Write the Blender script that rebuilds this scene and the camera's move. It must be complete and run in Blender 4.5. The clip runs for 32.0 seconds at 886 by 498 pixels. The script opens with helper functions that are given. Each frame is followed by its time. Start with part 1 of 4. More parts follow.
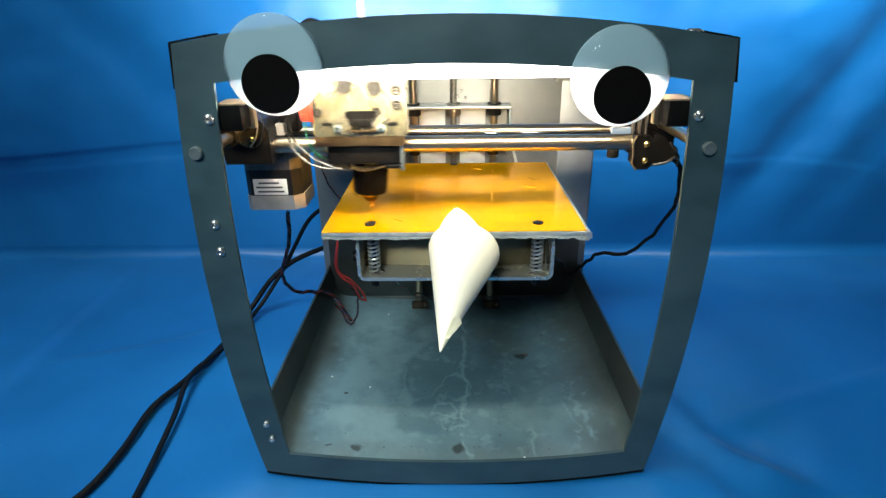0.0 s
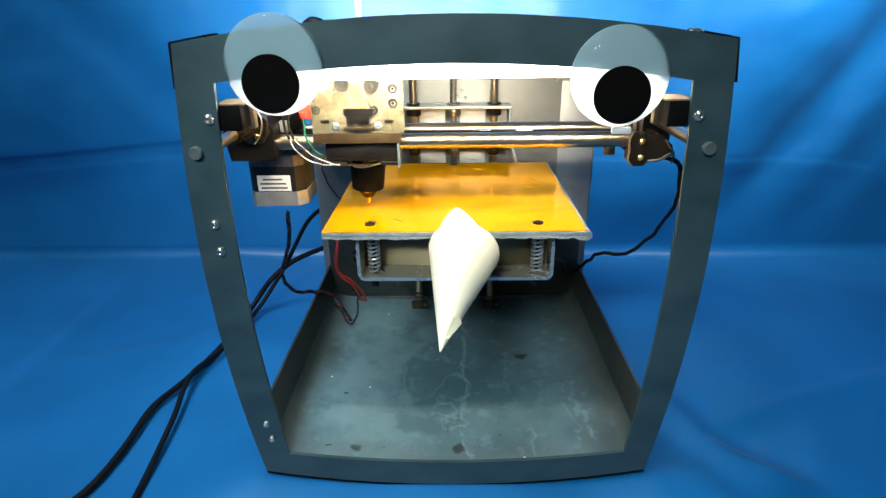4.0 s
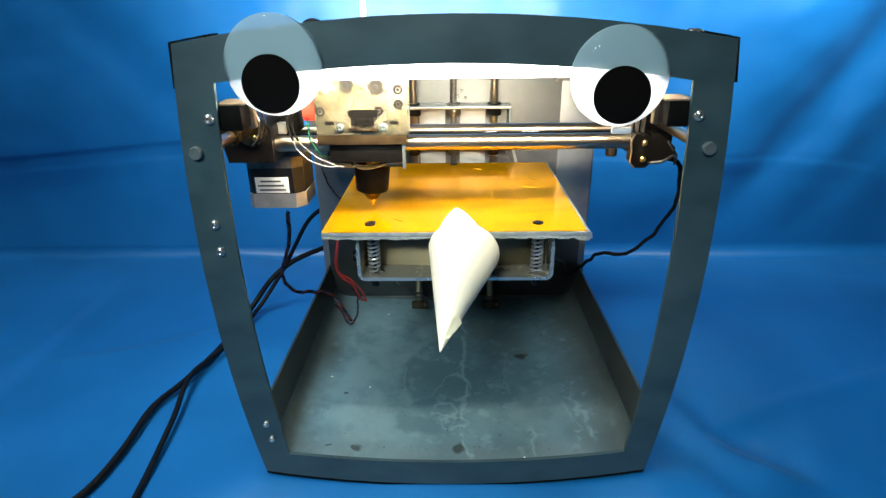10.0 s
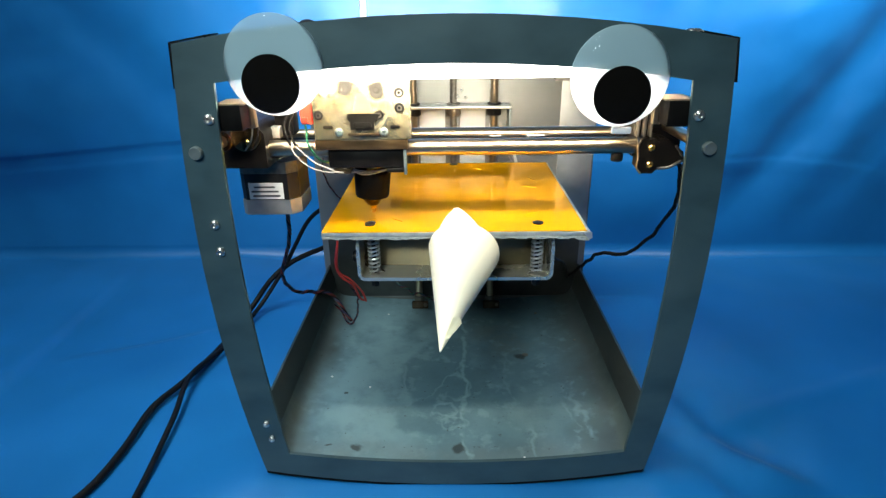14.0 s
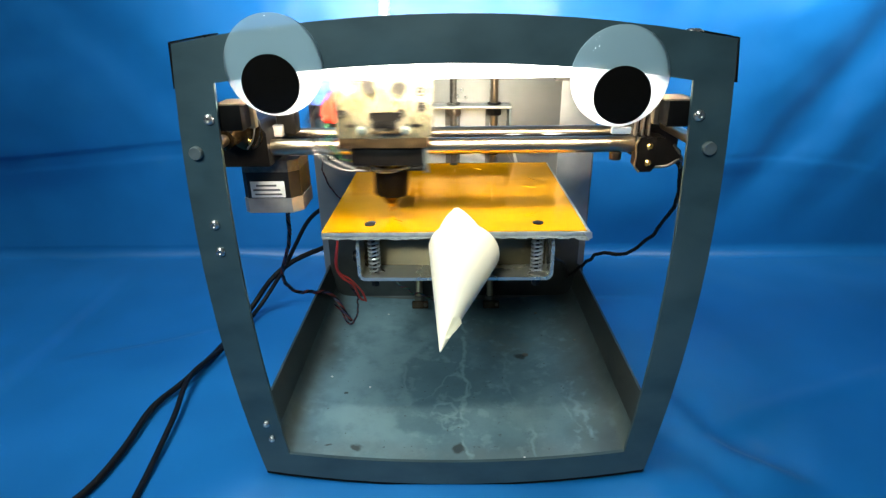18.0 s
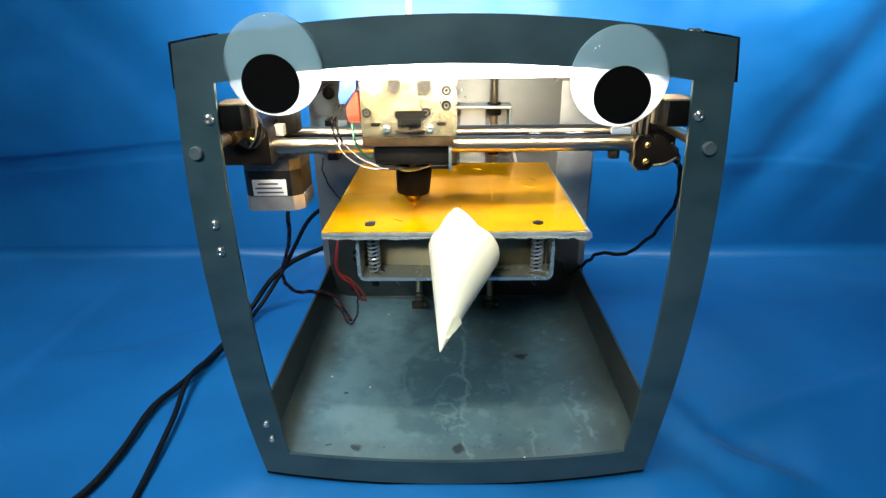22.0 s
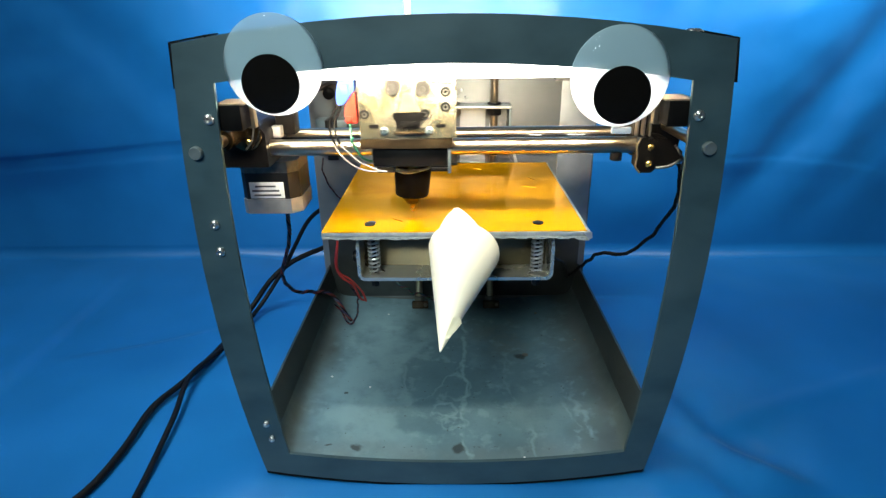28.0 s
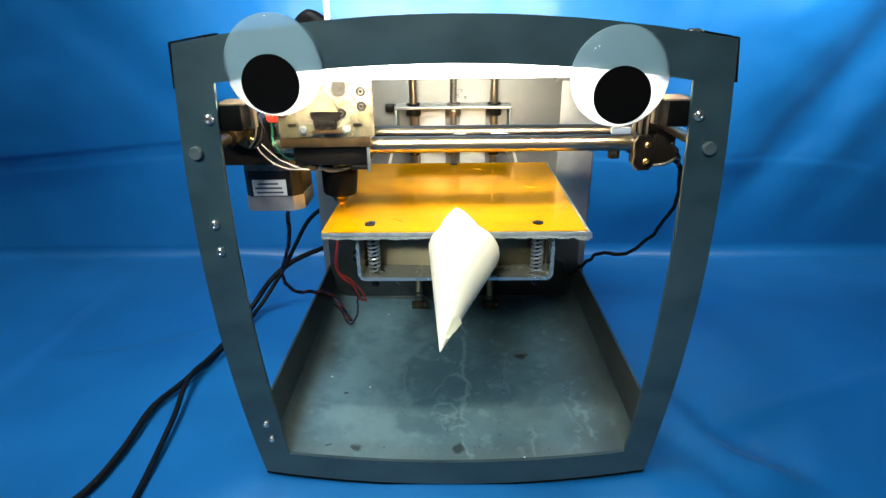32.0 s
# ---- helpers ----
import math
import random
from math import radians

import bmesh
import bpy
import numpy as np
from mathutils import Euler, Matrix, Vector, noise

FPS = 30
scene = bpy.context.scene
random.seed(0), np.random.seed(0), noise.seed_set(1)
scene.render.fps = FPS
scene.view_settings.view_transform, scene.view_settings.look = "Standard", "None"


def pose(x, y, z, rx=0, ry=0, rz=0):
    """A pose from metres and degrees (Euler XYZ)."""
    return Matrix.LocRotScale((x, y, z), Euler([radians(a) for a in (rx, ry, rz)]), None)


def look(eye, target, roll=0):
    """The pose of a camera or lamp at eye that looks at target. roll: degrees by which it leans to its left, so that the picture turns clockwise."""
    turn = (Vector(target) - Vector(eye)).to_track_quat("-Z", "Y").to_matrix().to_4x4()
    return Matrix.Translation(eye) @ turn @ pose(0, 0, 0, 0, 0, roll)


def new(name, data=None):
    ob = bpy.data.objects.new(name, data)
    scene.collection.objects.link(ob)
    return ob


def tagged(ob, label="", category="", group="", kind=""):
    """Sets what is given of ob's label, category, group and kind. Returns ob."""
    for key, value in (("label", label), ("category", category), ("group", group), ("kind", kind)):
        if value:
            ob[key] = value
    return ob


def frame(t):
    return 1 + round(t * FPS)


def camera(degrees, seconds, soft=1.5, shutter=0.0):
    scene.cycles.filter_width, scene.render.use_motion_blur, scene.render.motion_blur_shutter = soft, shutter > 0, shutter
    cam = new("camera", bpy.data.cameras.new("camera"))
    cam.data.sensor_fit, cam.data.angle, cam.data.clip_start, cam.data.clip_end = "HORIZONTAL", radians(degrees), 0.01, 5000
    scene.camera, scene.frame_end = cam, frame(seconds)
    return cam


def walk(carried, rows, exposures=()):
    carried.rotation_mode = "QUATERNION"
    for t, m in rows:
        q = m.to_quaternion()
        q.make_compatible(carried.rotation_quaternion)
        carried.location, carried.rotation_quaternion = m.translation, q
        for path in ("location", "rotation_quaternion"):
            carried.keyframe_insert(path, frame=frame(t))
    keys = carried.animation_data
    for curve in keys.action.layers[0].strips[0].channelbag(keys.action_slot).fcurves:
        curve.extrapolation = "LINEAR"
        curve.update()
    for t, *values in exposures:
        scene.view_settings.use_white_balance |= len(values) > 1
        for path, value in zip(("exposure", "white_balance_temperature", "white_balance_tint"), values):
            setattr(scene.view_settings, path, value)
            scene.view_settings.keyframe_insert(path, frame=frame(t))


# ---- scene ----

# The printer's front face is the plane y = 0, x runs along it, y goes away from the camera.
EYE = Vector((-0.0012, -0.3462, 0.3419))
AIM = EYE + Vector((-0.01648, 0.91946, -0.39287))
cam = camera(76.67, 32.0, soft=1.35, shutter=1.0)
walk(cam, [(0.0, look(EYE, AIM, -0.78)), (32.0, look(EYE, AIM, -0.78))])

# ---------------------------------------------------------------- light
GROUND = -0.016
world = bpy.data.worlds.new("room_air")
world.use_nodes = True
world.node_tree.nodes["Background"].inputs[0].default_value = (0.75, 0.86, 1.0, 1)
world.node_tree.nodes["Background"].inputs[1].default_value = 0.25
scene.world = world
scene.view_settings.exposure = 0.0


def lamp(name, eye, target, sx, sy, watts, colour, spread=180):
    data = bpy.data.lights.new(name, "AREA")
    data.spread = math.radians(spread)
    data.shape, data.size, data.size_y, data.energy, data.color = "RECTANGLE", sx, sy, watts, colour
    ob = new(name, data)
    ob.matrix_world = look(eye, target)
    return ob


lamp("ceiling_lamp", (-0.52, -0.12, 1.36), (0.02, 0.0, 0.0), 0.5, 0.4, 12.6, (0.90, 1.0, 0.99))
# Unseen narrow fill, added to brighten the printer's front, tray and cone.
lamp("front_fill", (-0.22, -0.80, 0.80), (0.0, 0.06, 0.10), 0.28, 0.20, 1.15, (0.86, 1.0, 0.98), 62)
# Two fills added out of view behind the printer, brightening only the cloth.
lamp("backdrop_fill", (-0.02, 0.22, 0.42), (-0.02, 0.50, 0.38), 0.46, 0.04, 2.4, (0.97, 1.0, 0.99), 125)
lamp("backdrop_fill_side", (0.50, 0.34, 0.58), (0.49, 0.52, 0.43), 0.24, 0.06, 1.7, (0.90, 1.0, 1.0), 110)


# ---------------------------------------------------------------- materials
def material(name, colour, rough=0.5, metal=0.0, vary=0.15, size=60.0, bump=0.0, bump_size=400.0, spots=None,
             spot_size=18.0, spot_at=(0.5, 0.62), rough_vary=0.1, coat=0.0, transmission=0.0, sheen=0.0, stretch=(1, 1, 1), spec=0.5, tint=None):
    m = bpy.data.materials.new(name)
    m.use_nodes = True
    n, l = m.node_tree.nodes, m.node_tree.links
    b = n["Principled BSDF"]
    co = n.new("ShaderNodeTexCoord")
    mp = n.new("ShaderNodeMapping")
    mp.inputs["Scale"].default_value = stretch
    l.new(co.outputs["Object"], mp.inputs[0])
    t1 = n.new("ShaderNodeTexNoise")
    t1.inputs["Scale"].default_value, t1.inputs["Detail"].default_value = size, 6
    l.new(mp.outputs[0], t1.inputs["Vector"])
    ramp = n.new("ShaderNodeValToRGB")
    lo = [max(0.0, c * (1 - vary)) for c in colour]
    hi = [min(1.0, c * (1 + vary)) for c in colour]
    ramp.color_ramp.elements[0].position, ramp.color_ramp.elements[0].color = 0.3, (*lo, 1)
    ramp.color_ramp.elements[1].position, ramp.color_ramp.elements[1].color = 0.7, (*hi, 1)
    l.new(t1.outputs["Fac"], ramp.inputs[0])
    out = ramp.outputs[0]
    if spots:
        t2 = n.new("ShaderNodeTexNoise")
        t2.inputs["Scale"].default_value, t2.inputs["Detail"].default_value, t2.inputs["Distortion"].default_value = spot_size, 5, 0.6
        l.new(mp.outputs[0], t2.inputs["Vector"])
        r2 = n.new("ShaderNodeValToRGB")
        r2.color_ramp.elements[0].position, r2.color_ramp.elements[1].position = spot_at
        l.new(t2.outputs["Fac"], r2.inputs[0])
        mix = n.new("ShaderNodeMix")
        mix.data_type = "RGBA"
        l.new(r2.outputs[0], mix.inputs["Factor"])
        l.new(out, mix.inputs["A"])
        mix.inputs["B"].default_value = (*spots, 1)
        out = mix.outputs["Result"]
    if tint:
        b.inputs["Specular Tint"].default_value = (*tint, 1)
    b.inputs["Specular IOR Level"].default_value = spec
    l.new(out, b.inputs["Base Color"])
    mr = n.new("ShaderNodeMapRange")
    mr.inputs["To Min"].default_value, mr.inputs["To Max"].default_value = max(0.02, rough - rough_vary), min(1, rough + rough_vary)
    l.new(t1.outputs["Fac"], mr.inputs["Value"])
    l.new(mr.outputs[0], b.inputs["Roughness"])
    b.inputs["Metallic"].default_value = metal
    b.inputs["Coat Weight"].default_value = coat
    b.inputs["Transmission Weight"].default_value = transmission
    b.inputs["Sheen Weight"].default_value = sheen
    if bump:
        t3 = n.new("ShaderNodeTexNoise")
        t3.inputs["Scale"].default_value, t3.inputs["Detail"].default_value = bump_size, 4
        l.new(mp.outputs[0], t3.inputs["Vector"])
        bp = n.new("ShaderNodeBump")
        bp.inputs["Strength"].default_value, bp.inputs["Distance"].default_value = bump, 0.0004
        l.new(t3.outputs["Fac"], bp.inputs["Height"])
        l.new(bp.outputs[0], b.inputs["Normal"])
    return m


def glowing(name, colour, strength):
    m = bpy.data.materials.new(name)
    m.use_nodes = True
    b = m.node_tree.nodes["Principled BSDF"]
    b.inputs["Base Color"].default_value = (*colour, 1)
    b.inputs["Emission Color"].default_value = (*colour, 1)
    b.inputs["Emission Strength"].default_value = strength
    return m


def stained_steel(name):
    """Mill steel with water stains: a dark ragged patch, tide lines, a pale wash with light painted in, a dark band of
    oxide and painted shade along the folds, a greyer front edge.
    """
    m = bpy.data.materials.new(name)
    m.use_nodes = True
    n, l = m.node_tree.nodes, m.node_tree.links
    b = n["Principled BSDF"]
    co = n.new("ShaderNodeTexCoord")

    def put(value, socket):
        if isinstance(value, (int, float)):
            socket.default_value = value
        else:
            l.new(value, socket)

    def calc(op, p, q=0.0):
        k = n.new("ShaderNodeMath")
        k.operation = op
        put(p, k.inputs[0]), put(q, k.inputs[1])
        return k.outputs[0]

    def ramp(v, a, b, lo=0.0, hi=1.0):
        k = n.new("ShaderNodeMapRange")
        k.interpolation_type = "SMOOTHSTEP"
        put(v, k.inputs["Value"])
        for key, val in (("From Min", a), ("From Max", b), ("To Min", lo), ("To Max", hi)):
            k.inputs[key].default_value = val
        return k.outputs[0]

    def cloud(scale, detail, lo, hi, top=1.0, shift=0.0, rough=0.55, squash=(1, 1, 1)):
        mp = n.new("ShaderNodeMapping")
        mp.inputs["Location"].default_value, mp.inputs["Scale"].default_value = (shift, shift, 0), squash
        l.new(co.outputs["Object"], mp.inputs[0])
        t = n.new("ShaderNodeTexNoise")
        t.inputs["Scale"].default_value, t.inputs["Detail"].default_value, t.inputs["Roughness"].default_value = scale, detail, rough
        l.new(mp.outputs[0], t.inputs["Vector"])
        return ramp(t.outputs["Fac"], lo, hi, 0.0, top)

    def warped(*shakes):
        at = co.outputs["Object"]
        for scale, amount in shakes:
            t = n.new("ShaderNodeTexNoise")
            t.inputs["Scale"].default_value, t.inputs["Detail"].default_value = scale, 3
            l.new(co.outputs["Object"], t.inputs["Vector"])
            k = n.new("ShaderNodeVectorMath")
            k.operation = "MULTIPLY_ADD"
            l.new(t.outputs["Color"], k.inputs[0])
            k.inputs[1].default_value = (amount, amount, 0)
            l.new(at, k.inputs[2])
            sub = n.new("ShaderNodeVectorMath")
            sub.operation = "SUBTRACT"
            l.new(k.outputs[0], sub.inputs[0])
            sub.inputs[1].default_value = (amount / 2, amount / 2, 0)
            at = sub.outputs[0]
        sep = n.new("ShaderNodeSeparateXYZ")
        l.new(at, sep.inputs[0])
        return sep.outputs[0], sep.outputs[1]

    plain = warped()
    soft = warped((14.0, 0.05), (60.0, 0.012))
    crisp = warped((22.0, 0.030), (90.0, 0.008), (320.0, 0.0015))

    def away(xy, cx, cy, rx, ry):
        dx, dy = calc("MULTIPLY", calc("SUBTRACT", xy[0], cx), 1 / rx), calc("MULTIPLY", calc("SUBTRACT", xy[1], cy), 1 / ry)
        return calc("SQRT", calc("ADD", calc("MULTIPLY", dx, dx), calc("MULTIPLY", dy, dy)))

    def blob(xy, cx, cy, rx, ry, inner, outer, top=1.0):
        return ramp(away(xy, cx, cy, rx, ry), inner, outer, top, 0.0)

    def tide(xy, x0, y0, x1, y1, w, top):
        k = (x1 - x0) / (y1 - y0)
        d = calc("ABSOLUTE", calc("SUBTRACT", xy[0], calc("ADD", calc("MULTIPLY", calc("SUBTRACT", xy[1], y0), k), x0)))
        ends = calc("MULTIPLY", ramp(xy[1], min(y0, y1) - 0.008, min(y0, y1) + 0.008), ramp(xy[1], max(y0, y1) - 0.008, max(y0, y1) + 0.008, 1.0, 0.0))
        return calc("MULTIPLY", ramp(d, w * 0.1, w * 1.5, top * 0.75, 0.0), ends)

    def halo(xy, cx, cy, rx, ry, w, top):
        return ramp(calc("ABSOLUTE", calc("SUBTRACT", away(xy, cx, cy, rx, ry), 1.0)), w * 0.1, w * 1.5, top * 0.8, 0.0)

    def over(below, colour, fac):
        mx = n.new("ShaderNodeMix")
        mx.data_type = "RGBA"
        put(fac, mx.inputs["Factor"])
        if isinstance(below, tuple):
            mx.inputs["A"].default_value = (*below, 1)
        else:
            l.new(below, mx.inputs["A"])
        mx.inputs["B"].default_value = (*colour, 1)
        return mx.outputs["Result"]

    def times(p, q):
        return calc("MULTIPLY", p, q)

    broken = cloud(34.0, 4, 0.40, 0.58, 1.0, 5.0)
    c = over((0.099, 0.179, 0.210), (0.142, 0.247, 0.286), cloud(20.0, 8, 0.36, 0.66))
    # Pale stain, raised and stretched back to paint light onto the floor.
    c = over(c, (0.213, 0.351, 0.391), times(blob(soft, -0.070, 0.120, 0.064, 0.175, 0.45, 1.10), cloud(30.0, 8, 0.25, 0.60, 0.95, 3.1)))
    c = over(c, (0.093, 0.178, 0.215), blob(crisp, -0.014, 0.118, 0.036, 0.066, 0.88, 1.06, 0.72))
    c = over(c, (0.091, 0.173, 0.210), blob(crisp, -0.022, 0.055, 0.034, 0.026, 0.85, 1.08, 0.60))
    c = over(c, (0.165, 0.217, 0.210), times(blob(soft, 0.060, 0.190, 0.045, 0.060, 0.3, 1.1), cloud(40.0, 6, 0.42, 0.62, 0.7, 4.4)))
    c = over(c, (0.170, 0.277, 0.311), times(blob(soft, 0.075, 0.060, 0.028, 0.060, 0.4, 1.1), cloud(34.0, 6, 0.35, 0.6, 0.7, 7.7)))
    c = over(c, (0.110, 0.159, 0.166), blob(soft, 0.122, 0.100, 0.030, 0.150, 0.3, 1.1, 0.75))
    c = over(c, (0.205, 0.327, 0.363), times(cloud(85.0, 6, 0.50, 0.66, 0.7, 6.4), broken))
    c = over(c, (0.067, 0.117, 0.137), cloud(70.0, 8, 0.50, 0.74, 0.30, 2.2, 0.7))
    # greyer towards the front edge
    c = over(c, (0.163, 0.199, 0.203), times(ramp(crisp[1], 0.004, 0.032, 0.55, 0.0), cloud(18.0, 4, 0.25, 0.55, 1.0, 1.7)))
    # Dark band by the side folds: oxide, with their shade put into the colour.
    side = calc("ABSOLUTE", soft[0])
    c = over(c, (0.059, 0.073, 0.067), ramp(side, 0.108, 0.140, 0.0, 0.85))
    pale = (0.268, 0.411, 0.443)
    for x0, y0, x1, y1, w, top in ((0.0115, 0.240, 0.0085, 0.004, 0.0021, 0.85), (-0.0470, 0.150, -0.0440, 0.070, 0.0018, 0.55), (0.0537, 0.145, 0.0526, 0.070, 0.0018, 0.40),
                                   (0.0640, 0.040, 0.0690, 0.004, 0.0022, 0.70), (0.1090, 0.080, 0.1140, 0.022, 0.0024, 0.60), (0.1010, 0.070, 0.1050, 0.030, 0.0016, 0.40), (0.0120, 0.130, -0.0260, 0.085, 0.0016, 0.45)):
        c = over(c, pale, times(tide(crisp, x0, y0, x1, y1, w, top), cloud(60.0, 3, 0.34, 0.52, 1.0, x0 * 50)))
    for cx, cy, rx, ry, w, top in ((-0.0066, 0.067, 0.0100, 0.0100, 0.17, 0.50), (0.0020, 0.098, 0.0120, 0.0170, 0.12, 0.45), (0.075, 0.150, 0.018, 0.013, 0.16, 0.35), (0.1010, 0.139, 0.008, 0.008, 0.2, 0.3), (0.0000, 0.047, 0.0140, 0.0080, 0.14, 0.35), (-0.0600, 0.095, 0.0130, 0.0170, 0.10, 0.30)):
        c = over(c, pale, times(halo(crisp, cx, cy, rx, ry, w, top), broken))
    for cx, cy, r in ((-0.0809, 0.0131, 0.0042), (0.0035, 0.0181, 0.0062), (-0.0960, 0.0850, 0.0022), (-0.1020, 0.0170, 0.0020), (0.0740, 0.1490, 0.0055)):
        c = over(c, (0.034, 0.044, 0.045), blob(crisp, cx, cy, r, r, 0.6, 1.2, 0.85))
    c = over(c, (0.040, 0.042, 0.040), cloud(210.0, 2, 0.70, 0.76, 0.7))
    l.new(c, b.inputs["Base Color"])
    b.inputs["Metallic"].default_value = 0.3
    l.new(ramp(cloud(22.0, 5, 0.3, 0.7, 1.0, 1.3), 0.0, 1.0, 0.30, 0.52), b.inputs["Roughness"])
    bp = n.new("ShaderNodeBump")
    bp.inputs["Strength"].default_value, bp.inputs["Distance"].default_value = 0.08, 0.0004
    l.new(cloud(300.0, 3, 0.3, 0.7), bp.inputs["Height"])
    l.new(bp.outputs[0], b.inputs["Normal"])
    return m


def thin_paper(name, colour, through_it):
    """Rolled writing paper that lets some of the light behind it pass."""
    m = material(name, colour, 0.75, vary=0.02, size=40, bump=0.05)
    n, l = m.node_tree.nodes, m.node_tree.links
    tr, mx = n.new("ShaderNodeBsdfTranslucent"), n.new("ShaderNodeMixShader")
    tr.inputs[0].default_value = (0.95, 0.88, 0.62, 1)
    mx.inputs[0].default_value = through_it
    l.new(n["Principled BSDF"].outputs[0], mx.inputs[1]), l.new(tr.outputs[0], mx.inputs[2])
    l.new(mx.outputs[0], n["Material Output"].inputs[0])
    return m


CLOTH = material("blue_cloth", (0.003, 0.132, 0.385), 0.41, vary=0.11, size=10, spec=0.45, bump=0.3, bump_size=900, sheen=0.04)
SLATE = material("slate_painted_steel", (0.038, 0.074, 0.086), 0.45, metal=0.25, vary=0.2, size=26, bump=0.1, bump_size=700,
                 spots=(0.058, 0.098, 0.108), spot_size=11, spot_at=(0.46, 0.74), stretch=(1, 1, 1.8))
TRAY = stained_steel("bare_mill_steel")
# Dark oxidised steel; shade of the tray walls and low rear is in its colour.
SIDE = material("shaded_oxidised_steel", (0.033, 0.039, 0.038), 0.45, metal=0.3, vary=0.3, size=30, bump=0.08, spots=(0.085, 0.080, 0.066), spot_size=14, spot_at=(0.5, 0.8))
ALU = material("brushed_aluminium", (0.62, 0.62, 0.60), 0.38, metal=0.85, vary=0.1, size=30, bump=0.05, stretch=(1, 1, 6))
BACK = material("grey_sheet_steel", (0.25, 0.245, 0.225), 0.44, metal=0.55, vary=0.14, size=14, bump=0.05, spots=(0.17, 0.17, 0.16), spot_size=9)
STRIP = material("grey_strip_steel", (0.37, 0.37, 0.355), 0.46, metal=0.6, vary=0.22, size=24, bump=0.05)
CHROME = material("polished_rod_steel", (0.46, 0.365, 0.25), 0.28, metal=1.0, vary=0.04, size=20, rough_vary=0.0)
SCREW = material("threaded_rod_steel", (0.22, 0.2, 0.17), 0.4, metal=0.9, vary=0.2, size=300)
DULL = material("dull_zinc", (0.20, 0.24, 0.24), 0.42, metal=0.7, vary=0.15, size=160)
STEEL = material("zinc_bolt_steel", (0.6, 0.6, 0.58), 0.28, metal=0.95, vary=0.1, size=200)
DARKGOLD = material("oily_bronze", (0.085, 0.055, 0.025), 0.22, metal=0.9, vary=0.35, size=120)
BRASS = material("brass", (0.75, 0.52, 0.18), 0.25, metal=1.0, vary=0.1, size=200)
BLACK = material("black_plastic", (0.005, 0.0042, 0.0035), 0.38, vary=0.3, size=90, bump=0.1, bump_size=900, spec=0.2)
RUBBER = material("black_cable_rubber", (0.004, 0.004, 0.005), 0.5, vary=0.3, size=120, spec=0.2)
MATT = material("matt_black_plastic", (0.005, 0.0045, 0.004), 0.62, vary=0.3, size=90, bump=0.1, bump_size=900, spec=0.06)
MOTOR = material("black_motor_paint", (0.007, 0.0065, 0.006), 0.32, vary=0.2, size=90)
CAST = material("cast_motor_metal", (0.42, 0.41, 0.39), 0.36, metal=0.7, vary=0.12, size=120)
LABEL = material("white_sticker", (0.75, 0.75, 0.74), 0.5, vary=0.03, size=100)
INK = material("grey_ink", (0.08, 0.08, 0.09), 0.6, vary=0.1)
KAPTON = material("amber_tape", (0.90, 0.40, 0.002), 0.11, metal=0.46, tint=(1.0, 0.72, 0.36), vary=0.06, size=12, bump=0.02, bump_size=40, spec=0.22,
                  spots=(0.62, 0.25, 0.004), spot_size=9, spot_at=(0.48, 0.82), rough_vary=0.03, stretch=(1, 2.5, 1))
ACRYLIC = material("frosted_acrylic", (0.25, 0.215, 0.125), 0.22, vary=0.45, size=45, transmission=0.6, bump=0.25, bump_size=90,
                   spots=(0.46, 0.42, 0.31), spot_size=55, spot_at=(0.47, 0.66))
HUB = material("dark_gear_steel", (0.022, 0.020, 0.017), 0.7, vary=0.3, size=200, spec=0.15)
MILKY = material("milky_edge", (0.24, 0.215, 0.15), 0.4, vary=0.2, size=100)
ROOM = material("grey_wall_paint", (0.20, 0.21, 0.21), 0.8, vary=0.04, size=3)
PAPER = thin_paper("cream_paper", (0.96, 0.94, 0.82), 0.32)
WHITE = material("white_plastic", (0.62, 0.62, 0.59), 0.4, vary=0.05, size=60)
WIRE = material("pale_wire", (0.30, 0.28, 0.255), 0.5, vary=0.1)
RED = material("red_plastic", (0.75, 0.045, 0.02), 0.4, vary=0.15)
BLUE = material("blue_plastic", (0.03, 0.08, 0.55), 0.4, vary=0.15)
GREYWIRE = material("grey_wire_sleeve", (0.040, 0.037, 0.032), 0.45, vary=0.3)
OLDRED = material("dirty_red_wire", (0.36, 0.022, 0.016), 0.5, vary=0.35, size=60)
DARKRED = material("dark_red_wire", (0.10, 0.012, 0.010), 0.5, vary=0.2)
NAVY = material("navy_wire", (0.010, 0.016, 0.055), 0.5, vary=0.2)
GREEN = material("green_wire", (0.01, 0.10, 0.05), 0.45, vary=0.15)
BROWN = material("oily_brown_plate", (0.055, 0.036, 0.018), 0.22, metal=0.5, vary=0.35, size=70)
AMBER = material("amber_glow_tone", (0.22, 0.165, 0.06), 0.35, vary=0.2, size=80)
TAN = material("plywood_edge", (0.27, 0.20, 0.12), 0.6, vary=0.15, size=90)
# Channel's back wall: warm bounce light and shade are put into this brown.
OLIVE = material("warm_shaded_steel", (0.095, 0.076, 0.038), 0.36, metal=0.5, vary=0.3, size=40)
EDGE = material("cut_plate_edge", (0.30, 0.33, 0.335), 0.45, metal=0.4, vary=0.2, size=120)
SATIN = material("satin_channel_metal", (0.66, 0.63, 0.55), 0.28, metal=0.78, vary=0.1, size=50, bump=0.05)
BRONZE = material("tan_bronze_plate", (0.22, 0.165, 0.10), 0.32, metal=0.6, vary=0.3, size=80)
TORN = material("torn_tape_edge", (0.26, 0.29, 0.29), 0.6, vary=0.3, size=300)
PUPIL = material("matt_black_disc", (0.003, 0.0025, 0.002), 0.8, vary=0.1, spec=0.06)
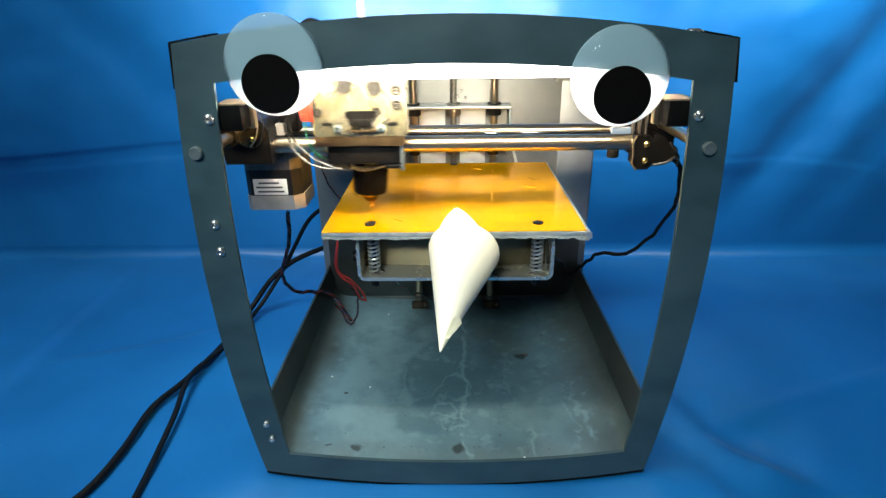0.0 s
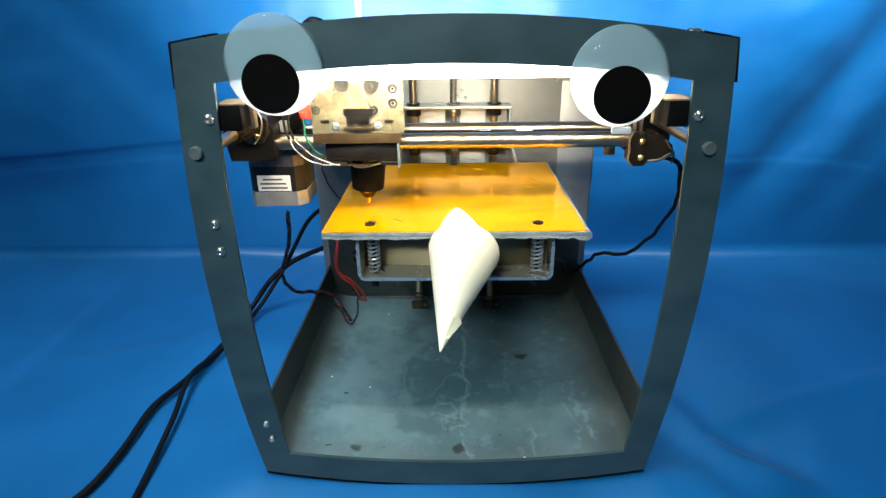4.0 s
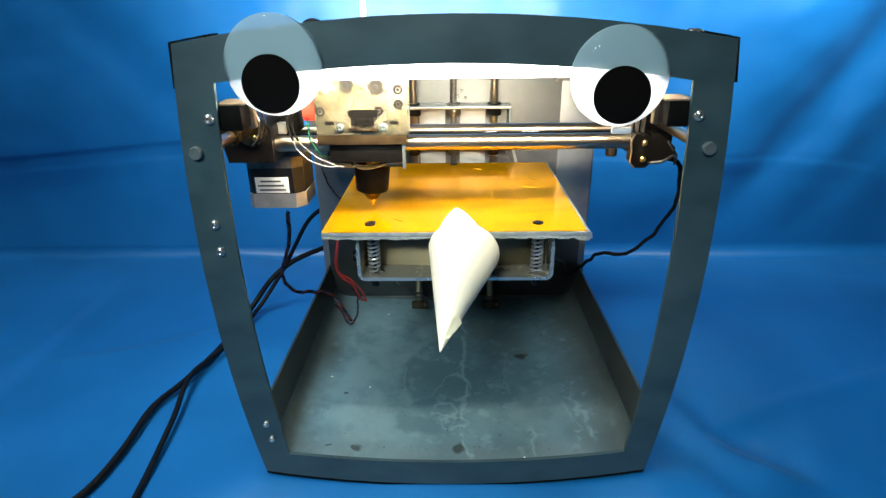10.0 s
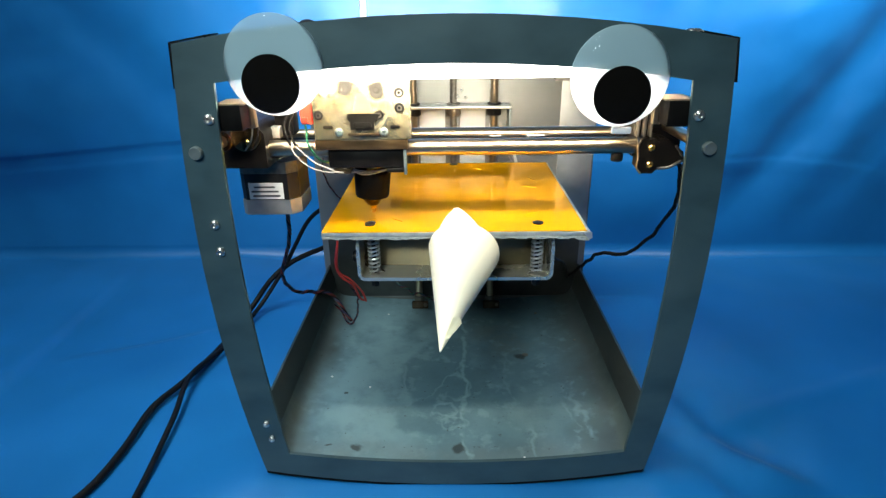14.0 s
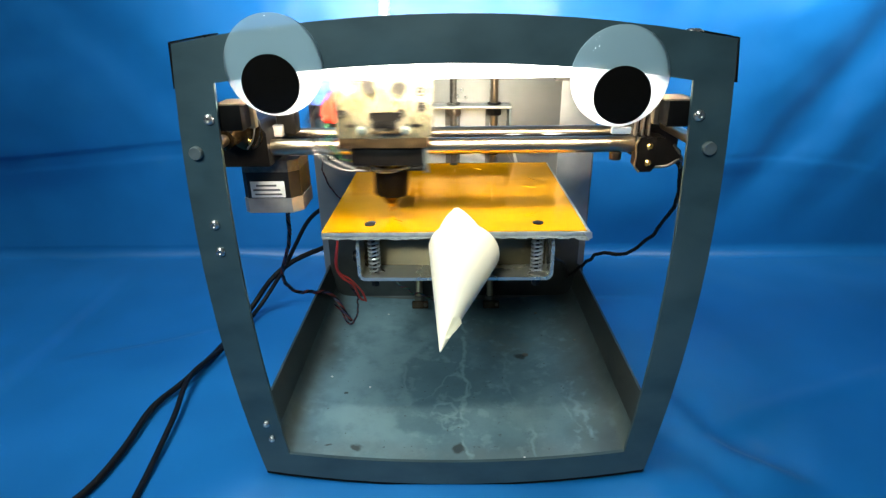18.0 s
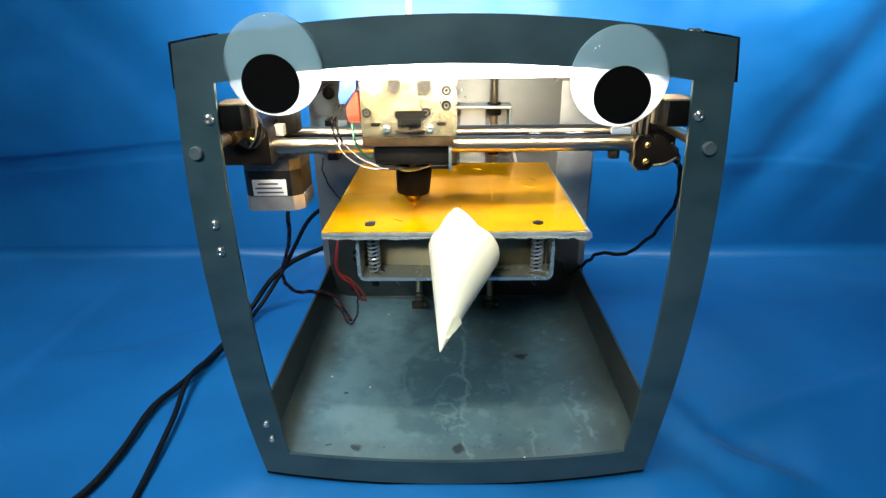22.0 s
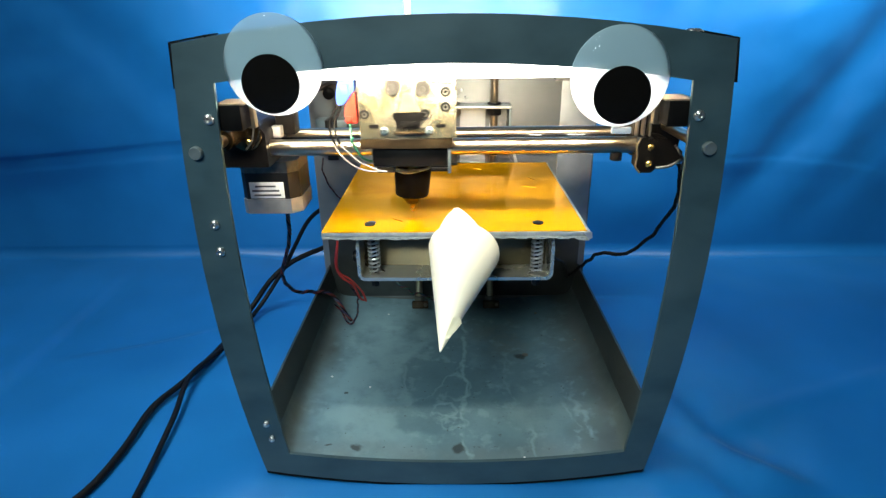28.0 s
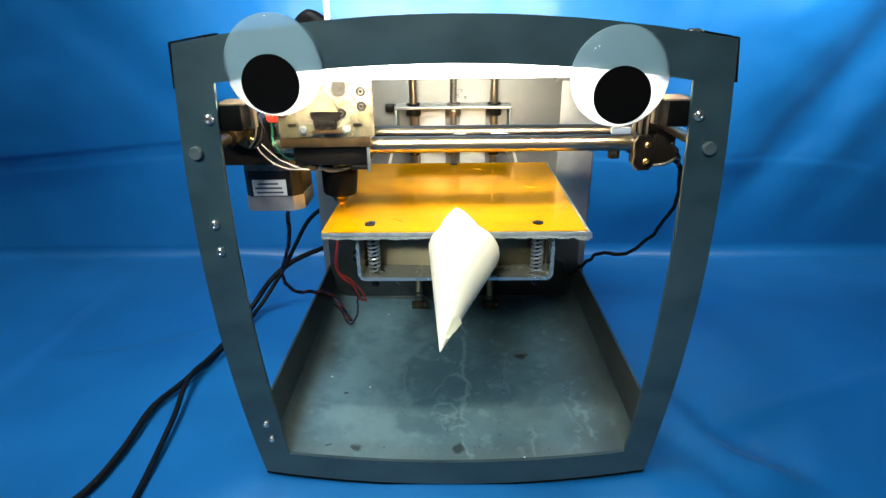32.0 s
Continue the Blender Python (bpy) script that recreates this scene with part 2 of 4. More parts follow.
LED = glowing("led_light", (1.0, 0.90, 0.70), 150.0)
DIFFUSER = glowing("led_diffuser", (1.0, 0.95, 0.84), 13.0)


def eye_backing():
    m = bpy.data.materials.new("milky_eye_plastic")
    m.use_nodes = True
    n, l = m.node_tree.nodes, m.node_tree.links
    out = n["Material Output"]
    b = n["Principled BSDF"]
    b.inputs["Base Color"].default_value = (0.50, 0.72, 0.80, 1)
    b.inputs["Roughness"].default_value = 0.25
    tr = n.new("ShaderNodeBsdfTranslucent")
    tr.inputs[0].default_value = (0.9, 0.92, 0.93, 1)
    tp = n.new("ShaderNodeBsdfTransparent")
    m1, m2 = n.new("ShaderNodeMixShader"), n.new("ShaderNodeMixShader")
    m1.inputs[0].default_value, m2.inputs[0].default_value = 0.45, 0.36
    l.new(b.outputs[0], m1.inputs[1]), l.new(tr.outputs[0], m1.inputs[2])
    l.new(m1.outputs[0], m2.inputs[1]), l.new(tp.outputs[0], m2.inputs[2])
    l.new(m2.outputs[0], out.inputs[0])
    return m


def clear_dome():
    m = bpy.data.materials.new("clear_dome_plastic")
    m.use_nodes = True
    n, l = m.node_tree.nodes, m.node_tree.links
    gl, tp, fr, mx = (n.new("ShaderNodeBsdfGlossy"), n.new("ShaderNodeBsdfTransparent"), n.new("ShaderNodeFresnel"), n.new("ShaderNodeMixShader"))
    gl.inputs["Roughness"].default_value = 0.06
    fr.inputs[0].default_value = 1.16
    l.new(fr.outputs[0], mx.inputs[0]), l.new(tp.outputs[0], mx.inputs[1]), l.new(gl.outputs[0], mx.inputs[2])
    l.new(mx.outputs[0], n["Material Output"].inputs[0])
    return m


EYE_BACK, DOME = eye_backing(), clear_dome()

# ---------------------------------------------------------------- mesh helpers
ORIGIN = {}


def thing(name, at, label, category, group=""):
    ob = new(name)
    ob.location = at
    ob.empty_display_size = 0.02
    ORIGIN[ob.name] = Vector(at)
    return tagged(ob, label, category, group)


def part(name, bm, mat, parent=None, label="", smooth=True, at=None):
    """Links a bmesh, modelled in world space at rest, as one mesh object under its parent."""
    mid = Vector(at) if at else sum((v.co for v in bm.verts), Vector()) / len(bm.verts)
    bmesh.ops.translate(bm, verts=bm.verts, vec=-mid)
    bmesh.ops.recalc_face_normals(bm, faces=bm.faces)
    me = bpy.data.meshes.new(name)
    bm.to_mesh(me)
    bm.free()
    me.materials.append(mat)
    if smooth:
        me.polygons.foreach_set("use_smooth", [True] * len(me.polygons))
        me.set_sharp_from_angle(angle=radians(35))
    ob = new(name, me)
    ob.parent = parent
    ob.location = mid - (ORIGIN[parent.name] if parent else Vector())
    ORIGIN[ob.name] = mid
    return tagged(ob, label)


def box(x0, x1, y0, y1, z0, z1, bevel=0.0006, bm=None, seg=2):
    bm = bm or bmesh.new()
    r = bmesh.ops.create_cube(bm, size=1)
    bmesh.ops.scale(bm, vec=(x1 - x0, y1 - y0, z1 - z0), verts=r["verts"])
    bmesh.ops.translate(bm, vec=((x0 + x1) / 2, (y0 + y1) / 2, (z0 + z1) / 2), verts=r["verts"])
    if bevel:
        es = list({e for v in r["verts"] for e in v.link_edges})
        bmesh.ops.bevel(bm, geom=es, offset=bevel, segments=seg, affect="EDGES", profile=0.5)
    return bm


def cyl(p0, p1, r0, r1=None, seg=24, bm=None, bevel=0.0):
    bm = bm or bmesh.new()
    p0, p1 = Vector(p0), Vector(p1)
    d = p1 - p0
    r = bmesh.ops.create_cone(bm, cap_ends=True, segments=seg, radius1=r0, radius2=r0 if r1 is None else r1, depth=d.length)
    if bevel:
        es = [e for e in {e for v in r["verts"] for e in v.link_edges} if sum(len(f.verts) > 4 for f in e.link_faces) == 1]
        vs = bmesh.ops.bevel(bm, geom=es, offset=bevel, segments=2, affect="EDGES", profile=0.5)["verts"]
        vs = list(set(vs) | {v for v in r["verts"] if v.is_valid})
    else:
        vs = r["verts"]
    bmesh.ops.transform(bm, verts=vs, matrix=Matrix.Translation((p0 + p1) / 2) @ d.to_track_quat("Z", "Y").to_matrix().to_4x4())
    return bm


def smooth_line(pts, n=8):
    pts = [Vector(p) for p in pts]
    q = [2 * pts[0] - pts[1], *pts, 2 * pts[-1] - pts[-2]]
    out = []
    for i in range(1, len(q) - 2):
        a, b, c, d = q[i - 1:i + 3]
        for k in range(n):
            t = k / n
            out.append(0.5 * (2 * b + (c - a) * t + (2 * a - 5 * b + 4 * c - d) * t * t + (3 * b - a - 3 * c + d) * t ** 3))
    return [*out, pts[-1]]


def tube(pts, r, seg=8, bm=None, n=8, fine=False):
    bm = bm or bmesh.new()
    line = [Vector(p) for p in pts] if fine else smooth_line(pts, n)
    rings, up = [], Vector((0.13, 0.21, 0.97))
    for i, p in enumerate(line):
        d = (line[min(i + 1, len(line) - 1)] - line[max(i - 1, 0)]).normalized()
        a = d.cross(up).normalized() if abs(d.dot(up)) < 0.98 else d.cross(Vector((1, 0, 0))).normalized()
        up = a.cross(d).normalized()
        rings.append([bm.verts.new(p + r * (math.cos(2 * math.pi * k / seg) * a + math.sin(2 * math.pi * k / seg) * up)) for k in range(seg)])
    for u, v in zip(rings, rings[1:]):
        for k in range(seg):
            bm.faces.new((u[k], u[(k + 1) % seg], v[(k + 1) % seg], v[k]))
    bm.faces.new(rings[0]), bm.faces.new(rings[-1][::-1])
    return bm


def twisted(parent, name, pts, r, mats, turns=60.0, labels=("", "", "")):
    """A twisted cable: one strand for each material, wound round the line."""
    line = smooth_line(pts, 14)
    dist, acc = [0.0], 0.0
    for a, b in zip(line, line[1:]):
        acc += (b - a).length
        dist.append(acc)
    for j, mat in enumerate(mats):
        strand = []
        for i, p in enumerate(line):
            d = (line[min(i + 1, len(line) - 1)] - line[max(i - 1, 0)]).normalized()
            a = d.cross(Vector((0.3, 0.5, 0.81))).normalized()
            b = a.cross(d)
            w = 2 * math.pi * (dist[i] * turns + j / len(mats))
            kink = Vector((noise.noise(p * 70), noise.noise(p * 70 + Vector((9, 0, 0))), noise.noise(p * 70 + Vector((0, 9, 0))))) * 0.0022 * min(1, 6 * i / len(line), 6 * (1 - i / len(line)))
            strand.append(p + kink + r * (math.cos(w) * a + math.sin(w) * b))
        part(name, tube(strand, r * 0.95, 6, fine=True), mat, parent, labels[j])


def loft(outer, inner, y0, y1, bevel=0.0005):
    """A plate between an outer and an inner outline (x, z), each with the same count of corners, from y0 to y1."""
    bm = bmesh.new()
    n = len(outer)
    a, b, c, d = ([bm.verts.new((x, y, z)) for x, z in line] for line, y in ((outer, y0), (inner, y0), (outer, y1), (inner, y1)))
    for i in range(n):
        j = (i + 1) % n
        bm.faces.new((a[i], a[j], b[j], b[i])), bm.faces.new((c[j], c[i], d[i], d[j]))
        bm.faces.new((a[j], a[i], c[i], c[j])), bm.faces.new((b[i], b[j], d[j], d[i]))
    return bm


def bowed(corners, bows, n=14):
    """A closed outline of four corners whose edges bulge outward at their middle."""
    out = []
    for i in range(4):
        p, q = Vector(corners[i]), Vector(corners[(i + 1) % 4])
        d = q - p
        nrm = Vector((d.y, -d.x)).normalized()
        for k in range(n):
            t = k / n
            out.append(tuple(p + d * t + nrm * bows[i] * 4 * t * (1 - t)))
    return out


def prism(outline, y0, y1, axis="y"):
    """A solid from an outline; axis y: (x, z) pairs, axis z: (x, y) pairs, axis x: (y, z) pairs."""
    bm = bmesh.new()
    put = {"y": lambda p, t: (p[0], t, p[1]), "z": lambda p, t: (p[0], p[1], t), "x": lambda p, t: (t, p[0], p[1])}[axis]
    a, b = [bm.verts.new(put(p, y0)) for p in outline], [bm.verts.new(put(p, y1)) for p in outline]
    bm.faces.new(a), bm.faces.new(b[::-1])
    for i in range(len(a)):
        j = (i + 1) % len(a)
        bm.faces.new((a[j], a[i], b[i], b[j]))
    return bm


def button_bolt(parent, x, y, z, r=0.0038, h=0.0026, way=(0, -1, 0), name="bolt", mat=None, socket=True):
    """A domed bolt head with a socket, standing out along way from its seat."""
    bm, w = bmesh.new(), Vector(way)
    prof = [(r, 0), (r, 0.25 * h), (0.86 * r, 0.7 * h), (0.55 * r, h), (0.38 * r, h), (0.34 * r, 0.45 * h)] if socket else \
        [(r, 0), (r, 0.75 * h), (0.9 * r, h), (0.5 * r, h)]
    q = w.to_track_quat("Z", "Y")
    rings = [[bm.verts.new(Vector((x, y, z)) + q @ Vector((a * math.cos(k * math.pi / 8), a * math.sin(k * math.pi / 8), b))) for k in range(16)] for a, b in prof]
    for u, v in zip(rings, rings[1:]):
        for k in range(16):
            bm.faces.new((u[k], u[(k + 1) % 16], v[(k + 1) % 16], v[k]))
    bm.faces.new(rings[-1]), bm.faces.new(rings[0][::-1])
    return part(name, bm, mat or STEEL, parent)


# ---------------------------------------------------------------- cloth set and room
def fold(d, width):
    return math.exp(-(d / width) ** 2)


def step(d, width):
    return math.tanh(d / width)


def line_gap(x, y, x0, y0, x1, y1):
    """Signed distance from the line through two places."""
    return ((x - x0) * (y1 - y0) - (y - y0) * (x1 - x0)) / math.hypot(x1 - x0, y1 - y0)


def near(x, y, cx, cy, r):
    return math.exp(-(((x - cx) ** 2 + (y - cy) ** 2) / r ** 2) ** 2)


def cloth_height(x, y):
    h = 0.0045 * noise.noise((x * 4, y * 5, 1.0)) + 0.0022 * noise.noise((x * 13, y * 13, 4.0)) + 0.0025 * fold(y - 0.06 - 0.35 * (x - 0.20), 0.012) * (1 if x > 0.16 else 0)
    h += 0.0030 * step(line_gap(x, y, -0.4872, 0.3855, -0.4749, 0.1294), 0.005) * near(x, y, -0.48, 0.26, 0.16)
    h += 0.0022 * step(line_gap(x, y, -0.4068, 0.1997, -0.3162, 0.2347), 0.005) * near(x, y, -0.36, 0.22, 0.08)
    h += 0.0050 * step(line_gap(x, y, 0.2182, 0.1148, 0.2362, 0.0472), 0.008) * near(x, y, 0.227, 0.08, 0.05)
    h += 0.0060 * step(line_gap(x, y, 0.2300, 0.0520, 0.2750, 0.0150), 0.008) * near(x, y, 0.250, 0.035, 0.05)
    h += 0.0060 * step(line_gap(x, y, 0.1880, 0.0200, 0.2160, -0.0140), 0.007) * near(x, y, 0.205, 0.000, 0.04)
    h -= 0.0090 * near(x, y, 0.199, 0.052, 0.026)
    away = max(0.0, min(1.0, (abs(x) - 0.17) / 0.1)) if -0.05 < y < 0.32 else 1.0
    h *= away if y > -0.03 else 1.0
    lift = 0.0125 * (max(0.0, abs(x) - 0.05) / 0.11) ** 2 if abs(x) < 0.16 else 0.0125 * math.exp(-((abs(x) - 0.16) / 0.06) ** 2)
    return GROUND + h + lift * math.exp(-(y / 0.05) ** 2)


def cloth_depth(x, z):
    """How far the hanging cloth bulges towards the camera."""
    d = 0.008 * noise.noise((x * 2.2, z * 2.4, 7.0)) + 0.0030 * noise.noise((x * 7, z * 7, 9.0)) + 0.0020 * noise.noise((x * 17 + z * 6, z * 13, 2.0)) + 0.0013 * noise.noise((x * 34 - z * 12, z * 26, 5.0))
    across = line_gap(x, z, 0.4582, 0.1268, 0.5855, 0.3046)      # a long diagonal fold
    d += 0.016 * fold(across + 0.085, 0.080) - 0.012 * fold(across - 0.012, 0.036) + 0.003 * fold(across - 0.075, 0.034)
    d += -0.002 * fold(across - 0.115, 0.026) + 0.002 * fold(across - 0.150, 0.026)
    d += 0.012 * step((z - 0.30) + 0.9 * (x + 0.50), 0.07) - 0.008 * fold((z - 0.24) + 1.0 * (x + 0.42), 0.05)
    d += 0.022 * step(z - 0.105 - 0.10 * (x + 0.6), 0.05) * 0.5 * (1 - step(x + 0.50, 0.10))
    crease = 0.1417 + 0.072 * (x + 0.6785) if x < 0 else 0.1325 - 0.010 * (x - 0.40) - 0.35 * max(0.0, x - 0.48) ** 2 * 2
    d += 0.0012 * step(z - crease, 0.0022) - 0.0006 * step(z - crease + 0.021, 0.0022) if x < 0 else -0.0007 * step(z - crease, 0.0024) + 0.0004 * step(z - crease + 0.02, 0.004)
    return d


def grid_mesh(us, vs, place):
    bm = bmesh.new()
    rows = [[bm.verts.new(place(u, v)) for u in us] for v in vs]
    for a, b in zip(rows, rows[1:]):
        for i in range(len(us) - 1):
            bm.faces.new((a[i], a[i + 1], b[i + 1], b[i]))
    return bm


BACK_Y = 0.470


def cloth_point(u, s):
    """The cloth as one sheet: s runs back along the table, round the bend and up the wall."""
    r = 0.018
    flat = BACK_Y - r
    if s < flat:
        return (u, s, cloth_height(u, s))
    a = (s - flat) / r
    if a < math.pi / 2:
        return (u, flat + r * math.sin(a), cloth_height(u, flat) * (1 - a / 1.571) + GROUND * a / 1.571 + r * (1 - math.cos(a)))
    z = GROUND + r + (s - flat - r * math.pi / 2)
    k = min(1.0, (z - GROUND - r) / 0.14)
    return (u, BACK_Y + 0.10 * (z - GROUND - r) + 0.0045 * k - k * cloth_depth(u, z), z)


cloth = part("backdrop", grid_mesh(np.linspace(-1.3, 1.3, 391).tolist(), [*np.linspace(-0.9, -0.11, 30).tolist(), *np.linspace(-0.10, 0.30, 110).tolist(), *np.linspace(0.305, 0.430, 32).tolist(), *np.linspace(0.434, 0.500, 34).tolist(), *np.linspace(0.504, 0.98, 160).tolist(), *np.linspace(0.99, 1.5, 30).tolist()], cloth_point), CLOTH,
             label="creased royal blue cloth backdrop sweeping over the table")
tagged(cloth, "", "backdrop", "", "structure")

for name, b in (("table_top", (-1.6, 1.6, -2.0, 1.2, -0.06, -0.03)), ("ceiling", (-1.6, 1.6, -2.0, 1.2, 1.65, 1.70)),
                ("wall_south", (-1.6, 1.6, -2.05, -2.0, -0.06, 1.70)), ("wall_north", (-1.6, 1.6, 1.2, 1.25, -0.06, 1.70)),
                ("wall_west", (-1.65, -1.6, -2.0, 1.2, -0.06, 1.70)), ("wall_east", (1.6, 1.65, -2.0, 1.2, -0.06, 1.70))):
    tagged(part(name, box(*b, bevel=0), ROOM, label="plain grey painted surface of the room"), "", name.split("_")[0], "", "structure")

# ---------------------------------------------------------------- the printer
printer = thing("desktop_printer", (0, 0.14, GROUND), "slate grey steel open-frame desktop 3D printer on blue cloth", "3d printer")

OUTER = bowed([(-0.1650, 0.3255), (-0.1530, -0.0010), (0.1515, 0.0005), (0.1640, 0.3245)], [0.0125, 0.0150, 0.0125, 0.0150])
INNER = bowed([(-0.1437, 0.3030), (-0.1327, 0.0165), (0.1340, 0.0185), (0.1426, 0.3015)], [0.0075, 0.0100, 0.0075, 0.0105])
part("front_plate", loft(OUTER, INNER, 0.0, 0.003), SLATE, printer, "slate grey painted steel front frame", smooth=True)

# Black strip along the frame's lower edge, in place of the shadow there.
low = sorted([p for p in OUTER if p[1] < 0.0012], key=lambda p: p[0])
part("base_shadow", prism([*[(x, z - 0.0002) for x, z in low], *[(x, z - 0.0026) for x, z in low[::-1]]], 0.0004, 0.012, "y"), MATT, printer, "black strip drawn as the shadow under the front frame", smooth=False)

FLOOR_Z = 0.0165
FOLD = ((0.1330, 0.0070 + 0.0085 * (0.1330 / 0.134) ** 2), (0.1428, 0.0168), (0.1450, 0.0272))


def tray_sheet():
    """A sheet that dips slightly in the middle and turns up in a round fold along both sides."""
    half = [(x, 0.0070 + 0.0085 * (x / 0.134) ** 2) for x in np.linspace(0.0, 0.126, 10).tolist()]
    for k in range(9):
        t = k / 8
        half.append(tuple((1 - t) ** 2 * p + 2 * t * (1 - t) * q + t * t * r for p, q, r in zip(*FOLD)))
    line = [(-x, z) for x, z in half[:0:-1]] + half
    under = [(x * (1 + 0.0015 / 0.145), z - 0.0015) for x, z in line]
    bm = bmesh.new()
    loops = [[bm.verts.new((x, y, z)) for x, z in run] for run in (line, under) for y in (0.0032, 0.275)]
    a, b, c, d = loops
    for i in range(len(line) - 1):
        for p, q in ((a, b), (b, d), (d, c), (c, a)):
            bm.faces.new((p[i], p[i + 1], q[i + 1], q[i]))
    for i in (0, -1):
        bm.faces.new((a[i], b[i], d[i], c[i]))
    return bm


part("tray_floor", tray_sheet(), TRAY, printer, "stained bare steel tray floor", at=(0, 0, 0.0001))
for sx in (-1, 1):
    w0, w1 = sx * 0.1450, sx * 0.1500
    part("side_panel", prism([(w0, 0.0273), (w0 + sx * 0.002, 0.0273), (w1 + sx * 0.002, 0.056), (w1, 0.056)], 0.0032, 0.275, "y"), SIDE, printer)
for x, y, r in ((0.0740, 0.149, 0.0030), (0.0964, 0.2327, 0.0018), (0.1290, 0.1690, 0.0014)):
    z = 0.0070 + 0.0085 * (x / 0.134) ** 2
    part("floor_screw", cyl((x, y, z - 0.0002), (x, y, z + 0.0006), r, seg=20, bevel=0.0002), SCREW, printer)
for x, y in ((-0.0806, 0.0942), (-0.1190, 0.1060), (-0.0771, 0.2340), (0.0560, 0.0040), (0.1170, 0.0040)):
    z = 0.0070 + 0.0085 * (x / 0.134) ** 2
    part("solder_speck", cyl((x, y, z - 0.0002), (x, y, z + 0.0007), 0.0010, seg=10), LABEL, printer)
# Rear flange carried higher as a dark sheet, standing in for the panel's shade.
part("rear_flange_shade", box(-0.1495, 0.1500, 0.2722, 0.2746, 0.0145, 0.1050, 0.0004), SIDE, printer)
part("back_panel", box(-0.157, 0.158, 0.275, 0.278, 0.0, 0.3000, 0.0004), BACK, printer, "bright grey sheet steel back panel")
for sx in (-1, 1):
    part("top_rail", box(min(sx * 0.146, sx * 0.158), max(sx * 0.146, sx * 0.158), 0.0332, 0.2748, 0.3225, 0.3262), SLATE, printer)
part("front_rail", box(-0.158, 0.158, 0.0032, 0.033, 0.3247, 0.3268), SLATE, printer)
for sx in (-1, 1):
    edge = [(sx * 0.1660, 0.3258), (sx * 0.1539, 0.3279), (sx * 0.1415, 0.3299)] if sx < 0 else [(sx * 0.1648, 0.3246), (sx * 0.1541, 0.3266), (sx * 0.1441, 0.3283)]
    part("corner_trim", prism([*edge, *[(x, z + 0.0008) for x, z in edge[::-1]]], 0.0005, 0.014, "y"), BLACK, printer, "thin black edge trim")
    x0, z0 = edge[0]
    part("corner_trim", prism([(x0, z0), (x0 + sx * 0.0008, z0 + 0.0006), (sx * 0.1687, 0.3000), (sx * 0.1675, 0.3000)], 0.0005, 0.014, "y"), BLACK, printer, "thin black edge trim")
for x, z in ((-0.1615, 0.261), (0.1580, 0.261)):
    button_bolt(printer, x, 0, z, 0.0042, 0.0036, name="rod_cap", socket=False, mat=DULL)
    part("y_rod", cyl((math.copysign(0.158, x), 0.0032, z), (math.copysign(0.158, x), 0.2745, z), 0.004), CHROME, printer)
for x, z in ((-0.1502, 0.2815), (0.149, 0.281), (-0.1583, 0.2126), (-0.1578, 0.193), (-0.1467, 0.047), (-0.1442, 0.0325)):
    button_bolt(printer, x, 0, z, 0.0034 if z > 0.06 else 0.0028)
for x in (-0.1457, 0.1017, 0.1429):
    button_bolt(printer, x, 0.012, 0.327, 0.006, 0.003, (0, 0, 1))
for sx in (-1, 1):
    part("corner_block", box(min(sx * 0.1315, sx * 0.1475), max(sx * 0.1315, sx * 0.1475), 0.0034, 0.020, 0.2735, 0.2892, 0.0005), MATT, printer)
    part("block_cover", box(min(sx * 0.1285, sx * 0.1475), max(sx * 0.1285, sx * 0.1475), 0.0034, 0.026, 0.2893, 0.2903, 0.0003), TAN, printer, "tan plywood cover")
    part("block_post", box(min(sx * 0.1290, sx * 0.1340), max(sx * 0.1290, sx * 0.1340), 0.0202, 0.026, 0.2720, 0.2892, 0.0005), BRONZE, printer, "tan metal bearing plate")
# light strip under the lid
part("led_diffuser", box(-0.1275, 0.1275, 0.0135, 0.0145, 0.3027, 0.3118, 0.0004), DIFFUSER, printer, "glowing white light strip cover")
part("led_row", prism([(0.0218, 0.3028), (0.0223, 0.3026), (0.0253, 0.3110), (0.0248, 0.3112)], -0.1265, 0.1265, "x"), LED, printer, "glowing white led row")
part("led_channel", box(-0.128, 0.128, 0.0125, 0.0290, 0.3122, 0.3246, 0.0004), ALU, printer)

# bed
BED_Z, BED_Y = 0.190, 0.0415
part("bed_plate", box(-0.099, 0.1015, BED_Y, BED_Y + 0.2025, BED_Z - 0.0048, BED_Z - 0.0004, 0.0005), EDGE, printer, "aluminium bed plate edge")
part("bed_tape", prism([(-0.0988, BED_Y + 0.0004), (0.0986, BED_Y + 0.0004), (0.0992, 0.118), (0.0996, BED_Y + 0.2022), (-0.0984, BED_Y + 0.2022)], BED_Z - 0.0002, BED_Z + 0.0002, "z"), KAPTON, printer, "glossy amber tape covering the print bed")
for x, y in ((-0.0645, 0.058), (0.0649, 0.059), (0.001, 0.2385)):
    part("bed_screw", cyl((x, y, BED_Z + 0.0002), (x, y, BED_Z + 0.0008), 0.0042), BLACK, printer)


def coil(x, y, z0, z1, r, wire, turns):
    n = int(turns * 16)
    return tube([(x + r * math.cos(2 * math.pi * i / 16), y + r * math.sin(2 * math.pi * i / 16), z0 + (z1 - z0) * i / n) for i in range(n + 1)], wire, 6, fine=True)


for x in (-0.0635, 0.0660):
    part("spring", coil(x, 0.062, 0.1480, BED_Z - 0.005, 0.0043, 0.0009, 11), ALU, printer)
    part("spring_screw", cyl((x, 0.062, 0.136), (x, 0.062, BED_Z - 0.005), 0.0016), BLACK, printer)


